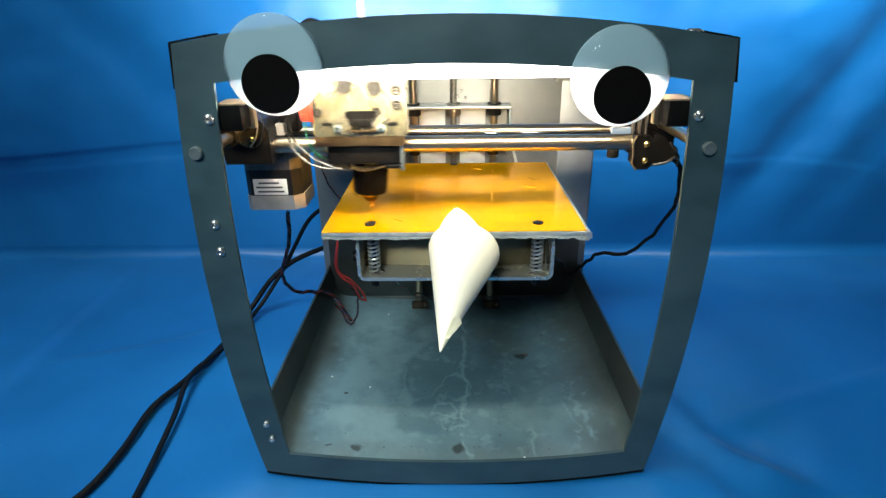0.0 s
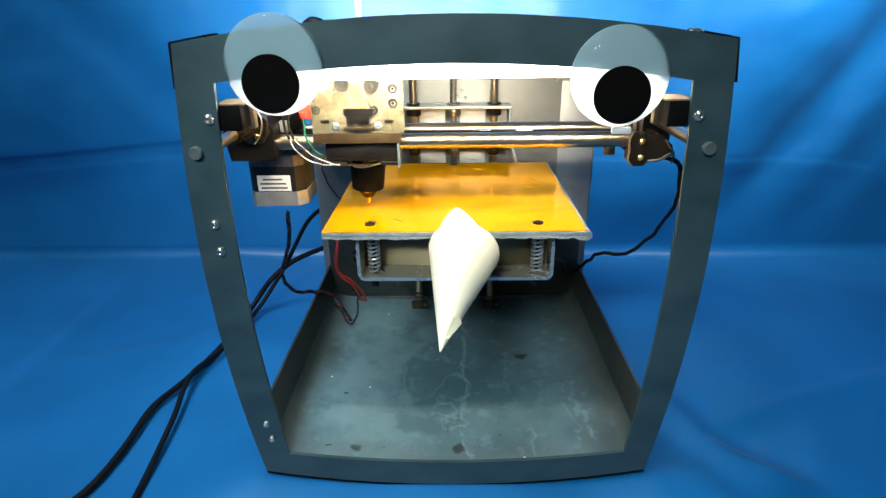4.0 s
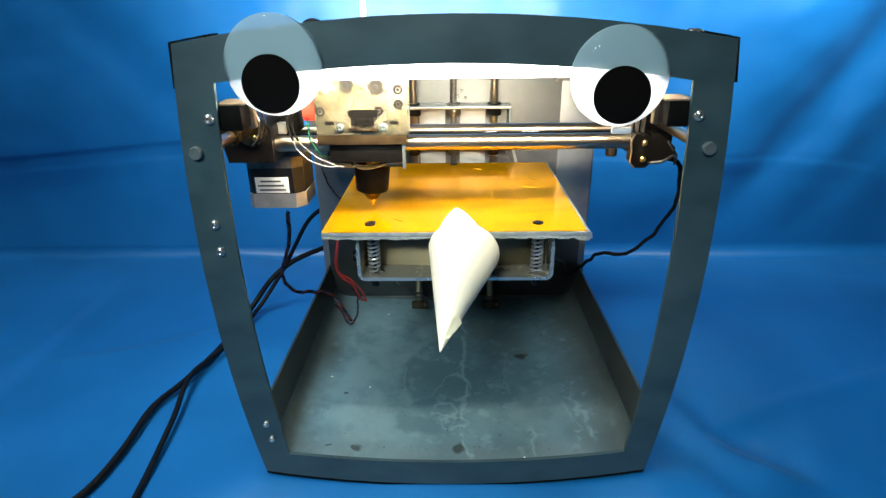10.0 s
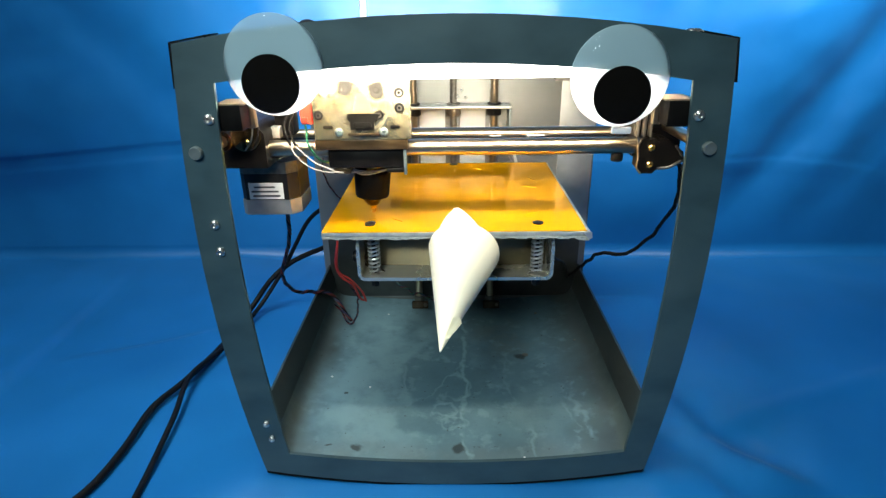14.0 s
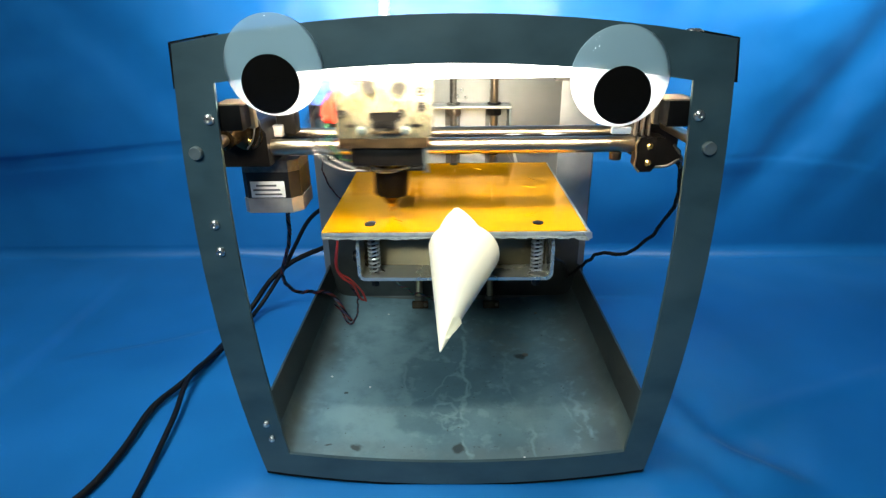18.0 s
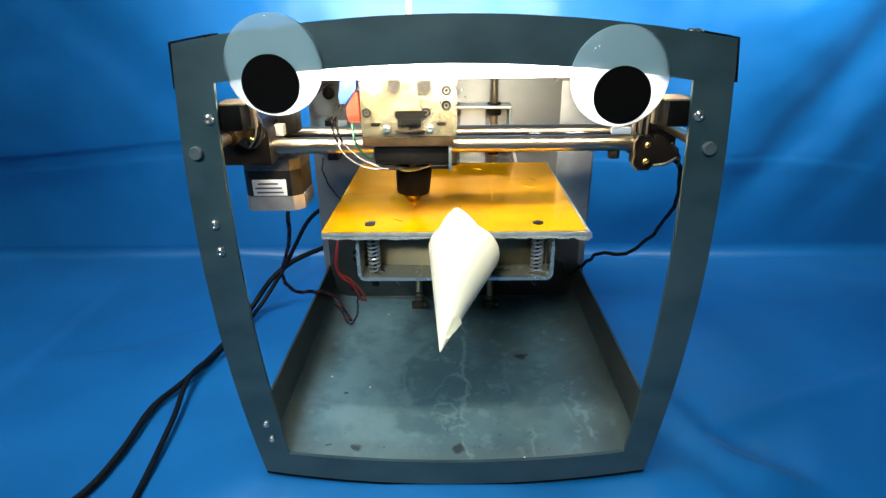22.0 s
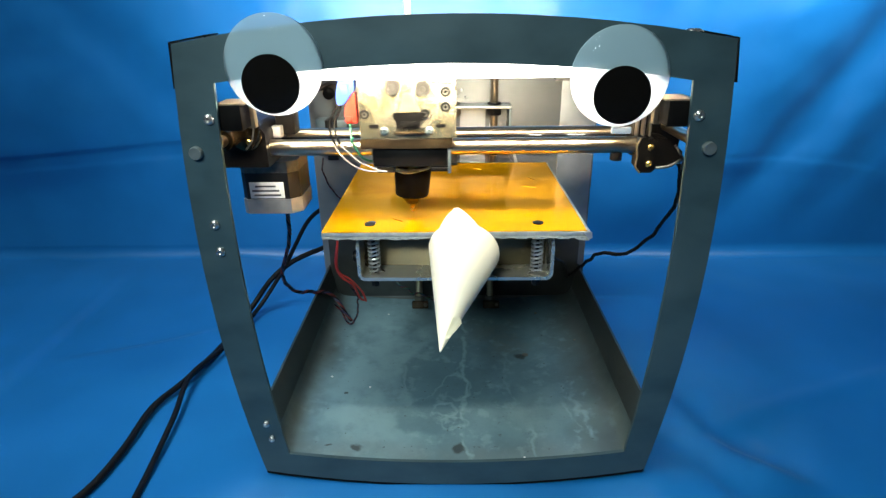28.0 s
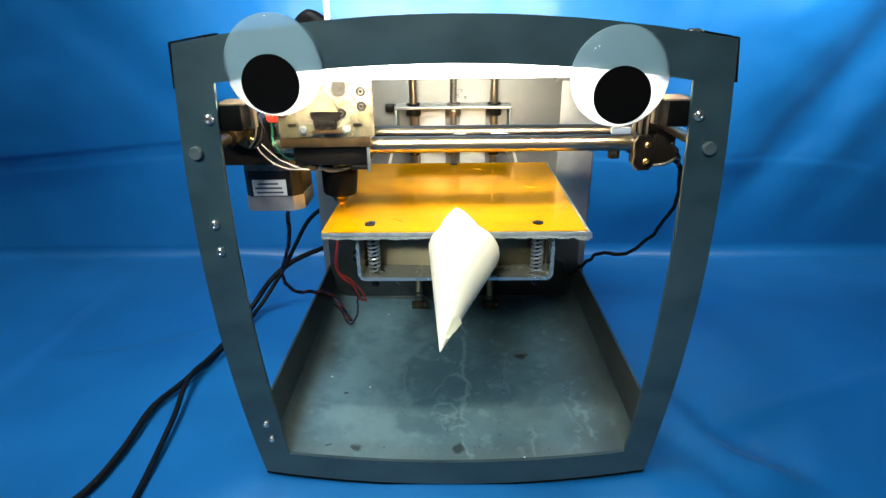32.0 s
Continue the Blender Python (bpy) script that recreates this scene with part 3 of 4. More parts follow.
def channel(x0, x1, z0, z1, r, thick, y0, y1):
    """A sheet bent into a U, its upper front corners rounded off."""
    def run(d):
        rr = r - d
        pts = [(x0 + d, z1)]
        pts += [(x0 + r - rr * math.cos(a * math.pi / 12), z0 + r - rr * math.sin(a * math.pi / 12)) for a in range(7)]
        pts += [(x1 - r + rr * math.sin(a * math.pi / 12), z0 + r - rr * math.cos(a * math.pi / 12)) for a in range(7)]
        return pts + [(x1 - d, z1)]
    bm = bmesh.new()
    edge = lambda z: y0 + 0.007 * max(0.0, (z - z1 + 0.004) / 0.004) ** 2
    out, inn = run(0.0), run(thick)
    out = [(out[0][0], z1), (out[0][0], z1 - 0.0015), (out[0][0], z1 - 0.004)] + out[1:-1] + [(out[-1][0], z1 - 0.004), (out[-1][0], z1 - 0.0015), (out[-1][0], z1)]
    inn = [(inn[0][0], z1), (inn[0][0], z1 - 0.0015), (inn[0][0], z1 - 0.004)] + inn[1:-1] + [(inn[-1][0], z1 - 0.004), (inn[-1][0], z1 - 0.0015), (inn[-1][0], z1)]
    loops = [[bm.verts.new((x, edge(z) if y == y0 else y, z)) for x, z in line] for line in (out, inn) for y in (y0, y1)]
    a, b, c, d = loops
    for i in range(len(out) - 1):
        for p, q in ((a, b), (b, d), (d, c), (c, a)):
            bm.faces.new((p[i], p[i + 1], q[i + 1], q[i]))
    for i in (0, -1):
        bm.faces.new((a[i], b[i], d[i], c[i]))
    bmesh.ops.recalc_face_normals(bm, faces=bm.faces[:])
    return bm


part("bed_arm", channel(-0.0757, 0.0778, 0.1450, 0.1785, 0.0060, 0.0026, 0.0510, 0.256), SATIN, printer, "aluminium channel carrying the bed", smooth=False)
part("arm_back", box(-0.0725, 0.0748, 0.0740, 0.0770, 0.1478, 0.1840, 0.0004), OLIVE, printer)
for x in (-0.0635, 0.0660):
    part("screw_nut", cyl((x, 0.062, 0.1360), (x, 0.062, 0.1446), 0.0034, seg=6, bevel=0.0004), BLACK, printer)
part("arm_knob", cyl((-0.0762, 0.064, 0.1610), (-0.0805, 0.064, 0.1610), 0.0050, bevel=0.0008), BLACK, printer)
for x0, y0, x1, y1 in ((0.0560, 0.0760, 0.0690, 0.0840), (0.0585, 0.0735, 0.0640, 0.0750), (-0.0480, 0.0700, -0.0400, 0.0640), (0.0730, 0.1850, 0.0800, 0.1730), (0.0210, 0.2200, 0.0290, 0.2160), (0.0640, 0.1560, 0.0760, 0.1510)):
    part("tape_wrinkle", tube([(x0, y0, BED_Z + 0.0002), (0.6 * x0 + 0.4 * x1, 0.55 * y0 + 0.45 * y1, BED_Z + 0.0003), (x1, y1, BED_Z + 0.0002)], 0.00035, 6), KAPTON, printer)
# Pale disc that draws the glint on the left hole's chamfer.
part("rim_glint", cyl((-0.0640, 0.0612, BED_Z + 0.0002), (-0.0640, 0.0612, BED_Z + 0.0005), 0.0036), SATIN, printer)
for k in (0.0, 0.0035, 0.0060):
    part("lift_wire", tube([(0.0570 + k, 0.258, 0.2040), (0.0600 + k, 0.257, 0.1960), (0.0660 + k, 0.255, 0.1850), (0.0700 + k, 0.252, 0.1700)], 0.0006, 6), WIRE, printer, "pale thin wire")


def torn_edge():
    """A ragged strip of tape under the front edge of the bed."""
    xs = np.linspace(-0.0985, 0.1010, 90).tolist()
    low = [(x, BED_Z - 0.0050 - 0.0016 * max(0.0, noise.noise((x * 240, 0.3, 0.7)) + 0.25) - (0.0012 if x > 0.09 else 0.0)) for x in xs]
    return prism([*[(x, BED_Z - 0.0040) for x in xs], *low[::-1]], BED_Y - 0.0007, BED_Y - 0.0002, "y")


part("tape_fringe", torn_edge(), TORN, printer, "ragged pale tape edge", smooth=False)
# lift carriage behind the bed
part("lift_plate", box(-0.0605, 0.0615, 0.246, 0.272, 0.2465, 0.2490, 0.0004), ALU, printer)
part("lift_shelf", box(-0.0578, 0.0588, 0.2465, 0.272, 0.2064, 0.2086, 0.0004), ALU, printer)
for x in (-0.0605, 0.0590):
    part("lift_cheek", box(x, x + 0.0025, 0.2462, 0.272, 0.2064, 0.2463, 0.0004), DULL, printer)
for x0, x1 in ((-0.036, -0.008), (0.008, 0.036)):
    part("lift_back", box(x0, x1, 0.2725, 0.2745, 0.15, 0.246, 0.0004), WHITE, printer)
for x, r, m in ((-0.0415, 0.004, CHROME), (0.001, 0.0035, SCREW), (0.0440, 0.004, CHROME)):
    part("lift_rod" if m is CHROME else "lead_screw", cyl((x, 0.259, FLOOR_Z), (x, 0.259, 0.3215), r), m, printer)
    for z0, z1, rr in ((0.2492, 0.2515, 0.0072), (0.2385, 0.2462, 0.0078), (0.196, 0.206, 0.006)):
        part("bearing", cyl((x, 0.259, z0), (x, 0.259, z1), rr, bevel=0.0008), (DARKGOLD if z0 < 0.2 else BLACK) if m is CHROME else SCREW, printer)
    part("rod_foot", cyl((x, 0.259, 0.0070), (x, 0.259, 0.0225), 0.0062, bevel=0.001), SCREW, printer)
    if m is CHROME:
        part("foot_bracket", box(x - 0.0085, x + 0.0110, 0.2480, 0.2530, 0.0095, 0.0185, 0.001), BROWN, printer)
        button_bolt(printer, x + 0.0075, 0.2479, 0.0150, 0.0022, 0.0016, mat=SCREW)

part("back_strip", box(0.1175, 0.1560, 0.2733, 0.2748, 0.1052, 0.2998, 0.0003), STRIP, printer)
for sx in (-1, 1):
    part("lift_gusset", prism([(sx * 0.0612, 0.2120), (sx * 0.0632, 0.2120), (sx * 0.0705, 0.1880), (sx * 0.0672, 0.1880)], 0.2462, 0.2478, "y"), WHITE, printer)
part("tape_tab", prism([(0.0960, 0.1895), (0.1020, 0.1898), (0.1028, 0.1850), (0.1000, 0.1838), (0.0985, 0.1856)], 0.0398, 0.0404, "y"), ALU, printer, "torn silvery tape end")
part("back_clamp", box(-0.1465, -0.1125, 0.2550, 0.2745, 0.1985, 0.2355, 0.001), DULL, printer, "dull grey clamp block")
part("clamp_strap", box(-0.1355, -0.1235, 0.2500, 0.2748, 0.1925, 0.2357, 0.001), BLACK, printer)
part("back_bracket", prism([(-0.1420, 0.2660), (-0.1350, 0.2660), (-0.1180, 0.2760), (-0.1100, 0.2770), (-0.1100, 0.2810), (-0.1400, 0.2810)], 0.250, 0.2745, "y"), BLACK, printer)
part("bracket_knob", cyl((-0.1290, 0.2500, 0.2630), (-0.1290, 0.2560, 0.2630), 0.0060, bevel=0.001), MATT, printer)
part("back_bracket", prism([(0.1080, 0.2720), (0.1240, 0.2720), (0.1280, 0.2600), (0.1330, 0.2600), (0.1330, 0.2790), (0.1080, 0.2790)], 0.262, 0.2745, "y"), SCREW, printer)
for x, z in ((0.0100, 0.2621), (0.0143, 0.2549), (0.0060, 0.2560), (0.1286, 0.2537), (-0.0640, 0.2450)):
    button_bolt(printer, x, 0.2749, z, 0.0017, 0.001)
part("cable_gland", box(-0.0720, -0.0630, 0.2650, 0.2748, 0.2410, 0.2490, 0.001), BLACK, printer)

# ---------------------------------------------------------------- moving gantry
ROD_Z, ROD_F, ROD_B = 0.2485, 0.0700, 0.1180
left_end = [(-0.1715, 0.252), (-0.1690, 0.2375), (-0.1345, 0.2375), (-0.1345, 0.262), (-0.1400, 0.2700), (-0.1500, 0.2725), (-0.1620, 0.2715), (-0.1690, 0.264)]
gantry = part("gantry", prism(left_end, 0.058, 0.132, "y"), BLACK, printer, "black end block of the sliding gantry", at=(0, 0.094, 0.25))
part("end_boss", cyl((-0.1475, 0.0578, 0.2615), (-0.1475, 0.0545, 0.2615), 0.0115, bevel=0.0015), DARKGOLD, gantry)
part("bearing", cyl((-0.158, 0.040, 0.261), (-0.158, 0.0577, 0.261), 0.0072, bevel=0.001), DARKGOLD, gantry)
button_bolt(gantry, -0.1452, 0.0543, 0.2572, 0.0022, 0.002, mat=BRASS)
for dx in (0.0, -0.0040):
    part("switch_lead", tube([(-0.1385 + dx, 0.0530, 0.2770), (-0.1358 + dx, 0.0520, 0.2686), (-0.1385 + dx, 0.0525, 0.2582), (-0.1440 + dx, 0.0545, 0.2515)], 0.0006, 6), SCREW if dx else RUBBER, gantry)
part("limit_switch", box(-0.1360, -0.1285, 0.0770, 0.0850, 0.2550, 0.2635, 0.001), WIRE, gantry)
part("switch_holder", box(-0.1344, -0.1200, 0.0855, 0.1000, 0.2555, 0.2730, 0.001), BLACK, gantry)
right_end = [(0.1325, 0.2525), (0.1340, 0.2555), (0.1385, 0.2560), (0.1400, 0.2545), (0.1440, 0.2555), (0.1475, 0.2520), (0.1470, 0.2440), (0.1478, 0.2335), (0.1450, 0.2300), (0.1370, 0.2300), (0.1335, 0.2345), (0.1340, 0.2440)]
part("end_plate", prism(right_end, 0.0615, 0.074, "y"), BLACK, gantry)
part("end_block", prism([(0.1345, 0.2735), (0.1345, 0.2385), (0.1690, 0.2385), (0.1700, 0.262), (0.1640, 0.2735)], 0.080, 0.132, "y"), BLACK, gantry)
part("end_wedge", prism([(0.1475, 0.2555), (0.1540, 0.2545), (0.1660, 0.2455), (0.1665, 0.2385), (0.1475, 0.2320)], 0.063, 0.080, "y"), BLACK, gantry)
for x in (0.1330, 0.1375, 0.1420):
    part("belt_run", box(x - 0.0007, x + 0.0007, 0.0660, 0.0720, 0.2556, 0.2735, 0.0002), SCREW, gantry)
part("edge_wire", tube([(0.1345, 0.0608, 0.2560), (0.1322, 0.0606, 0.2500), (0.1330, 0.0606, 0.2420), (0.1326, 0.0606, 0.2350), (0.1362, 0.0608, 0.2302)], 0.0007, 6), BRONZE, gantry)
part("idler", cyl((0.1375, 0.0700, 0.2737), (0.1375, 0.0700, 0.2790), 0.0080, bevel=0.001), BLACK, gantry)
part("rod_knob", cyl((0.1205, 0.0700, 0.2375), (0.1205, 0.0700, 0.2440), 0.0044, bevel=0.001), BLACK, gantry)
for z in (0.2492, 0.2370):
    button_bolt(gantry, 0.1422, 0.0613, z, 0.0026, 0.002, mat=BRASS)
part("switch_wire", tube([(0.1470, 0.064, 0.2330), (0.1560, 0.060, 0.2350), (0.1640, 0.062, 0.2385), (0.1700, 0.070, 0.2365)], 0.0011, 8), GREYWIRE, gantry)
part("switch_wire", tube([(0.1600, 0.0625, 0.2500), (0.1660, 0.064, 0.2420), (0.1705, 0.070, 0.2370), (0.1715, 0.074, 0.2290)], 0.0009, 8), GREYWIRE, gantry)
part("drive_belt", box(-0.1360, 0.1345, 0.0960, 0.0995, 0.2498, 0.2510, 0.0002), MATT, gantry, "black toothed drive belt")
for y in (ROD_F, ROD_B):
    part("cross_rod", cyl((-0.1360, y, ROD_Z + (0.0007 if y < 0.1 else 0.0)), (0.1330 if y < 0.1 else 0.1360, y, ROD_Z + (0.0007 if y < 0.1 else 0.0)), 0.0060 if y < 0.1 else 0.0054, seg=32), CHROME, gantry)
mot = [(-0.1640, 0.0790), (-0.1600, 0.0750), (-0.1270, 0.0750), (-0.1200, 0.0820), (-0.1200, 0.1125), (-0.1240, 0.1165), (-0.1600, 0.1165), (-0.1640, 0.1125)]
part("motor_body", prism(mot, 0.2078, 0.2285, "z"), MOTOR, gantry, smooth=False)
part("motor_cap", prism([(x + (-0.0006 if x < -0.14 else 0.0006), y - 0.0006) for x, y in mot], 0.1960, 0.2077, "z"), CAST, gantry, smooth=False)
part("motor_flange", prism(mot, 0.2286, 0.2374, "z"), SCREW, gantry, smooth=False)
part("motor_label", box(-0.1575, -0.1308, 0.0744, 0.0749, 0.2085, 0.2215, 0.0002), LABEL, gantry, "white motor sticker with lines of print")
for z, a, b in ((0.2175, 0.0065, 0.016), (0.2140, 0.0040, 0.021), (0.2105, 0.0050, 0.021)):
    part("label_print", box(-0.1595 + a, -0.1595 + a + b, 0.0741, 0.0743, z, z + 0.0014, 0), INK, gantry)

# ---------------------------------------------------------------- moving carriage
CX = -0.0273   # its rest place
carriage = part("carriage", box(-0.0505, 0.0050, 0.0560, 0.1280, 0.2372, 0.2512, 0.002), BLACK, printer, "black extruder carriage", at=(CX, 0.094, 0.24))
part("carriage_plate", box(-0.0580, 0.0075, 0.0525, 0.0640, 0.2514, 0.2586, 0.0006), BROWN, carriage, "brown edged mounting plate")
part("extruder_plate", box(-0.0575, 0.0102, 0.0520, 0.0600, 0.2588, 0.3065, 0.0008), ACRYLIC, carriage, "clear acrylic extruder plate")
part("extruder_block", box(-0.0560, -0.0035, 0.0604, 0.0980, 0.2588, 0.2950, 0.0010), ACRYLIC, carriage)
part("drive_motor", box(-0.0420, -0.0040, 0.0984, 0.1280, 0.2588, 0.2960, 0.003), MOTOR, carriage)


def hole_ring(x, z, r, name="bolt_hole"):
    """A sunk socket screw: dark rim, grey head, dark socket."""
    part(name, cyl((x, 0.0519, z), (x, 0.0513, z), r, seg=24, bevel=0.0002), BLACK, carriage)
    part("screw_head", cyl((x, 0.0512, z - 0.1 * r), (x, 0.0510, z - 0.1 * r), 0.55 * r, seg=20), SCREW, carriage)
    part("screw_socket", cyl((x, 0.0509, z), (x, 0.0507, z), 0.36 * r, seg=6), MATT, carriage)


def arc_line(x, z, r, a0, a1, thick, mat, name):
    pts = [(x + r * math.cos(radians(a)), 0.0517, z + r * math.sin(radians(a))) for a in np.linspace(a0, a1, 20).tolist()]
    part(name, tube(pts, thick, 6, fine=True), mat, carriage)


def hub(x, z, r, core):
    """A gear hub on its shaft, seen through the plate."""
    bm = bmesh.new()
    prof = [(r, 0.0519), (r, 0.0514), (0.72 * r, 0.0512), (0.60 * r, 0.0515), (core, 0.0515)]
    rings = [[bm.verts.new((x + a * math.cos(k * math.pi / 16), y, z + a * math.sin(k * math.pi / 16))) for k in range(32)] for a, y in prof]
    for u, v in zip(rings, rings[1:]):
        for k in range(32):
            bm.faces.new((u[k], u[(k + 1) % 32], v[(k + 1) % 32], v[k]))
    bm.faces.new(rings[-1]), bm.faces.new(rings[0])
    part("gear_hub", bm, HUB, carriage)
    part("gear_shaft", cyl((x, 0.0514, z), (x, 0.0505, z), core, seg=24, bevel=0.0002), HUB, carriage)


for x, z, r in ((0.0028, 0.2907, 0.0034), (0.0027, 0.2806, 0.0034), (-0.0534, 0.2760, 0.0032), (-0.0116, 0.2760, 0.0032)):
    hole_ring(x, z, r)
hub(-0.0335, 0.2940, 0.0052, 0.0022)
hub(-0.0125, 0.2925, 0.0053, 0.0019)
arc_line(-0.0439, 0.2950, 0.0082, 150, 350, 0.00028, MILKY, "wheel_edge")
arc_line(-0.0125, 0.2925, 0.0078, 170, 310, 0.00028, MILKY, "wheel_edge")
part("feed_lever", tube([(-0.0075, 0.0517, 0.2866), (-0.0040, 0.0517, 0.2852), (-0.0020, 0.0517, 0.2800), (0.0000, 0.0517, 0.2768)], 0.00028, 6), MILKY, carriage)
part("drive_wheel", cyl((-0.0460, 0.0519, 0.2969), (-0.0460, 0.0512, 0.2969), 0.0085, seg=32), ACRYLIC, carriage)
part("filament_drive", prism([(-0.0336, 0.2772), (-0.0330, 0.2722), (-0.0316, 0.2716), (-0.0316, 0.2662), (-0.0150, 0.2662), (-0.0150, 0.2716), (-0.0124, 0.2722), (-0.0114, 0.2770)], 0.0500, 0.0519, "y"), BLACK, carriage)
part("drive_throat", box(-0.0290, -0.0172, 0.0494, 0.0499, 0.2675, 0.2712, 0.0002), MATT, carriage)
part("drive_foot", box(-0.0337, -0.0122, 0.0490, 0.0519, 0.2622, 0.2640, 0.0004), BROWN, carriage)
# Amber patch that paints the yellow glow above the filament drive.
part("glow_funnel", prism([(-0.0300, 0.2773), (-0.0150, 0.2773), (-0.0175, 0.2840), (-0.0210, 0.2905), (-0.0262, 0.2905)], 0.0516, 0.0519, "y"), AMBER, carriage)
for x in (-0.0475, -0.0008):
    part("slot", box(x - 0.0032, x + 0.0032, 0.0512, 0.0519, 0.2665, 0.2690, 0.0003), BLACK, carriage)
for x in (-0.0400, -0.0088):
    button_bolt(carriage, x, 0.0519, 0.2643, 0.0031, 0.002, mat=DULL)
for x0, x1 in ((0.0676, 0.0766), (0.0968, 0.1106)):
    part("belt_clip", box(x0, x1, 0.0962, 0.0992, 0.2511, 0.2515, 0.0001), LABEL, carriage, "pale belt clip")
part("side_bracket", box(0.0040, 0.0062, 0.0535, 0.0560, 0.2330, 0.2513, 0.0003), DULL, carriage)
part("carriage_cheek", box(-0.0090, 0.0050, 0.0562, 0.0700, 0.2336, 0.2371, 0.001), BLACK, carriage)
part("wire_clamp", box(-0.0480, -0.0350, 0.0580, 0.0680, 0.2325, 0.2370, 0.001), BROWN, carriage)
HX = -0.0240
part("hot_end", cyl((HX - 0.0012, 0.090, 0.2058), (HX, 0.090, 0.2275), 0.0132, 0.0146, bevel=0.0015), MATT, carriage)
part("hot_end_neck", cyl((HX, 0.090, 0.2276), (HX, 0.090, 0.2371), 0.0060), BRASS, carriage)
part("melt_tab", box(HX - 0.0025, HX + 0.0015, 0.0765, 0.0775, 0.2270, 0.2330, 0.0004), BRASS, carriage)
part("heater_clamp", box(HX - 0.0290, HX - 0.0150, 0.078, 0.092, 0.2290, 0.2330, 0.001), SCREW, carriage)
part("heater_block", cyl((HX - 0.0010, 0.090, 0.1985), (HX - 0.0012, 0.090, 0.2057), 0.0042, 0.0092, bevel=0.0008), DARKGOLD, carriage)
part("nozzle", cyl((HX - 0.0010, 0.090, 0.1912), (HX - 0.0010, 0.090, 0.1984), 0.0008, 0.0030), BRASS, carriage)
for lift, tip in ((0.2283, 0.0010), (0.2296, 0.0)):
    part("clamp_wire", tube([(HX + 0.0150 * math.cos(a * math.pi / 10), 0.090 + 0.0150 * math.sin(a * math.pi / 10), lift + tip * math.sin(a * 0.8)) for a in range(21)], 0.0007, 6, fine=True), LABEL, carriage)
part("plug", prism([(-0.0735, 0.2809), (-0.0743, 0.2857), (-0.0716, 0.2991), (-0.0609, 0.3000), (-0.0613, 0.2914), (-0.0659, 0.2848), (-0.0697, 0.2809)], 0.062, 0.072, "y"), BLUE, carriage, "blue plastic plug")
part("plug", prism([(-0.0697, 0.2752), (-0.0687, 0.2790), (-0.0630, 0.2886), (-0.0609, 0.2886), (-0.0609, 0.2676), (-0.0687, 0.2676)], 0.064, 0.074, "y"), RED, carriage, "red plastic plug")
part("cable_bundle", tube([(-0.0700, 0.078, 0.2960), (-0.0790, 0.080, 0.2965), (-0.0880, 0.084, 0.2935), (-0.0970, 0.090, 0.2860)], 0.0030, 10), RUBBER, carriage, "black cable sleeve")
part("plug_latch", box(-0.0690, -0.0640, 0.0626, 0.0639, 0.2690, 0.2730, 0.0004), RED, carriage)
part("plug_latch", box(-0.0700, -0.0650, 0.0606, 0.0619, 0.2880, 0.2950, 0.0004), BLUE, carriage)
for d in (0.0, 0.0035):
    part("lead", tube([(-0.0755 + d, 0.067, 0.2795), (-0.0780 + d, 0.064, 0.2740), (-0.0805 + d, 0.061, 0.2680), (-0.0790 + d, 0.058, 0.2600), (-0.0765 + d, 0.057, 0.2540)], 0.0009, 6), MATT, carriage)
    part("lead", tube([(-0.0765 + d, 0.057, 0.2540), (-0.0735 + d, 0.0545, 0.2480 + d), (-0.0640 + d, 0.0545, 0.2390 + d), (-0.0530, 0.0550, 0.2350 + d), (-0.0440, 0.0565, 0.2345), (-0.0350, 0.0630, 0.2325), (-0.0250, 0.0740, 0.2300 - 0.4 * d), (-0.0180, 0.0750, 0.2290)], 0.00052, 6), WIRE, carriage)
part("lead", tube([(-0.0670, 0.066, 0.2690), (-0.0655, 0.062, 0.2620), (-0.0640, 0.058, 0.2540), (-0.0560, 0.060, 0.2420), (-0.0440, 0.070, 0.2390), (-0.0360, 0.08, 0.2376)], 0.0009, 6), GREEN, carriage)
part("filament_tube", cyl((-0.0240, 0.092, 0.2955), (-0.0236, 0.092, 0.60), 0.0022), WHITE, carriage, "white filament guide tube")

# a cable loop over the top, which the head lifts as it goes to its side
cable_loop = part("cable_loop", tube([(-0.128, 0.120, 0.318), (-0.116, 0.110, 0.331), (-0.107, 0.104, 0.3375), (-0.097, 0.100, 0.333), (-0.088, 0.098, 0.324), (-0.080, 0.096, 0.314)], 0.0060, 12), RUBBER, printer, "black cable loop")

# ---------------------------------------------------------------- eyes, paper cone, cables
def googly_eye(x, z, px, pz, r=0.0283, pr=0.0169):
    e = thing("googly_eye", (x, -0.0005, z), "large plastic googly eye with a black pupil stuck on the frame", "googly eye", "googly eyes")
    part("backing", cyl((x, -0.0007, z), (x, -0.0022, z), r, seg=64), EYE_BACK, e, "milky white backing disc")
    part("pupil", cyl((px, -0.0036, pz), (px, -0.0050, pz), pr, seg=64), PUPIL, e)
    bm = bmesh.new()
    rings = []
    for i in range(9):
        a = i / 8 * math.pi / 2
        rr, y = r * math.cos(a) ** 0.55 if i < 8 else 0.0004, -0.0022 - 0.0085 * math.sin(a)
        rings.append([bm.verts.new((x + rr * math.cos(k * math.pi / 32), y, z + rr * math.sin(k * math.pi / 32))) for k in range(64)])
    for u, v in zip(rings, rings[1:]):
        for k in range(64):
            bm.faces.new((u[k], u[(k + 1) % 64], v[(k + 1) % 64], v[k]))
    bm.faces.new(rings[-1])
    part("dome", bm, DOME, e)
    return e


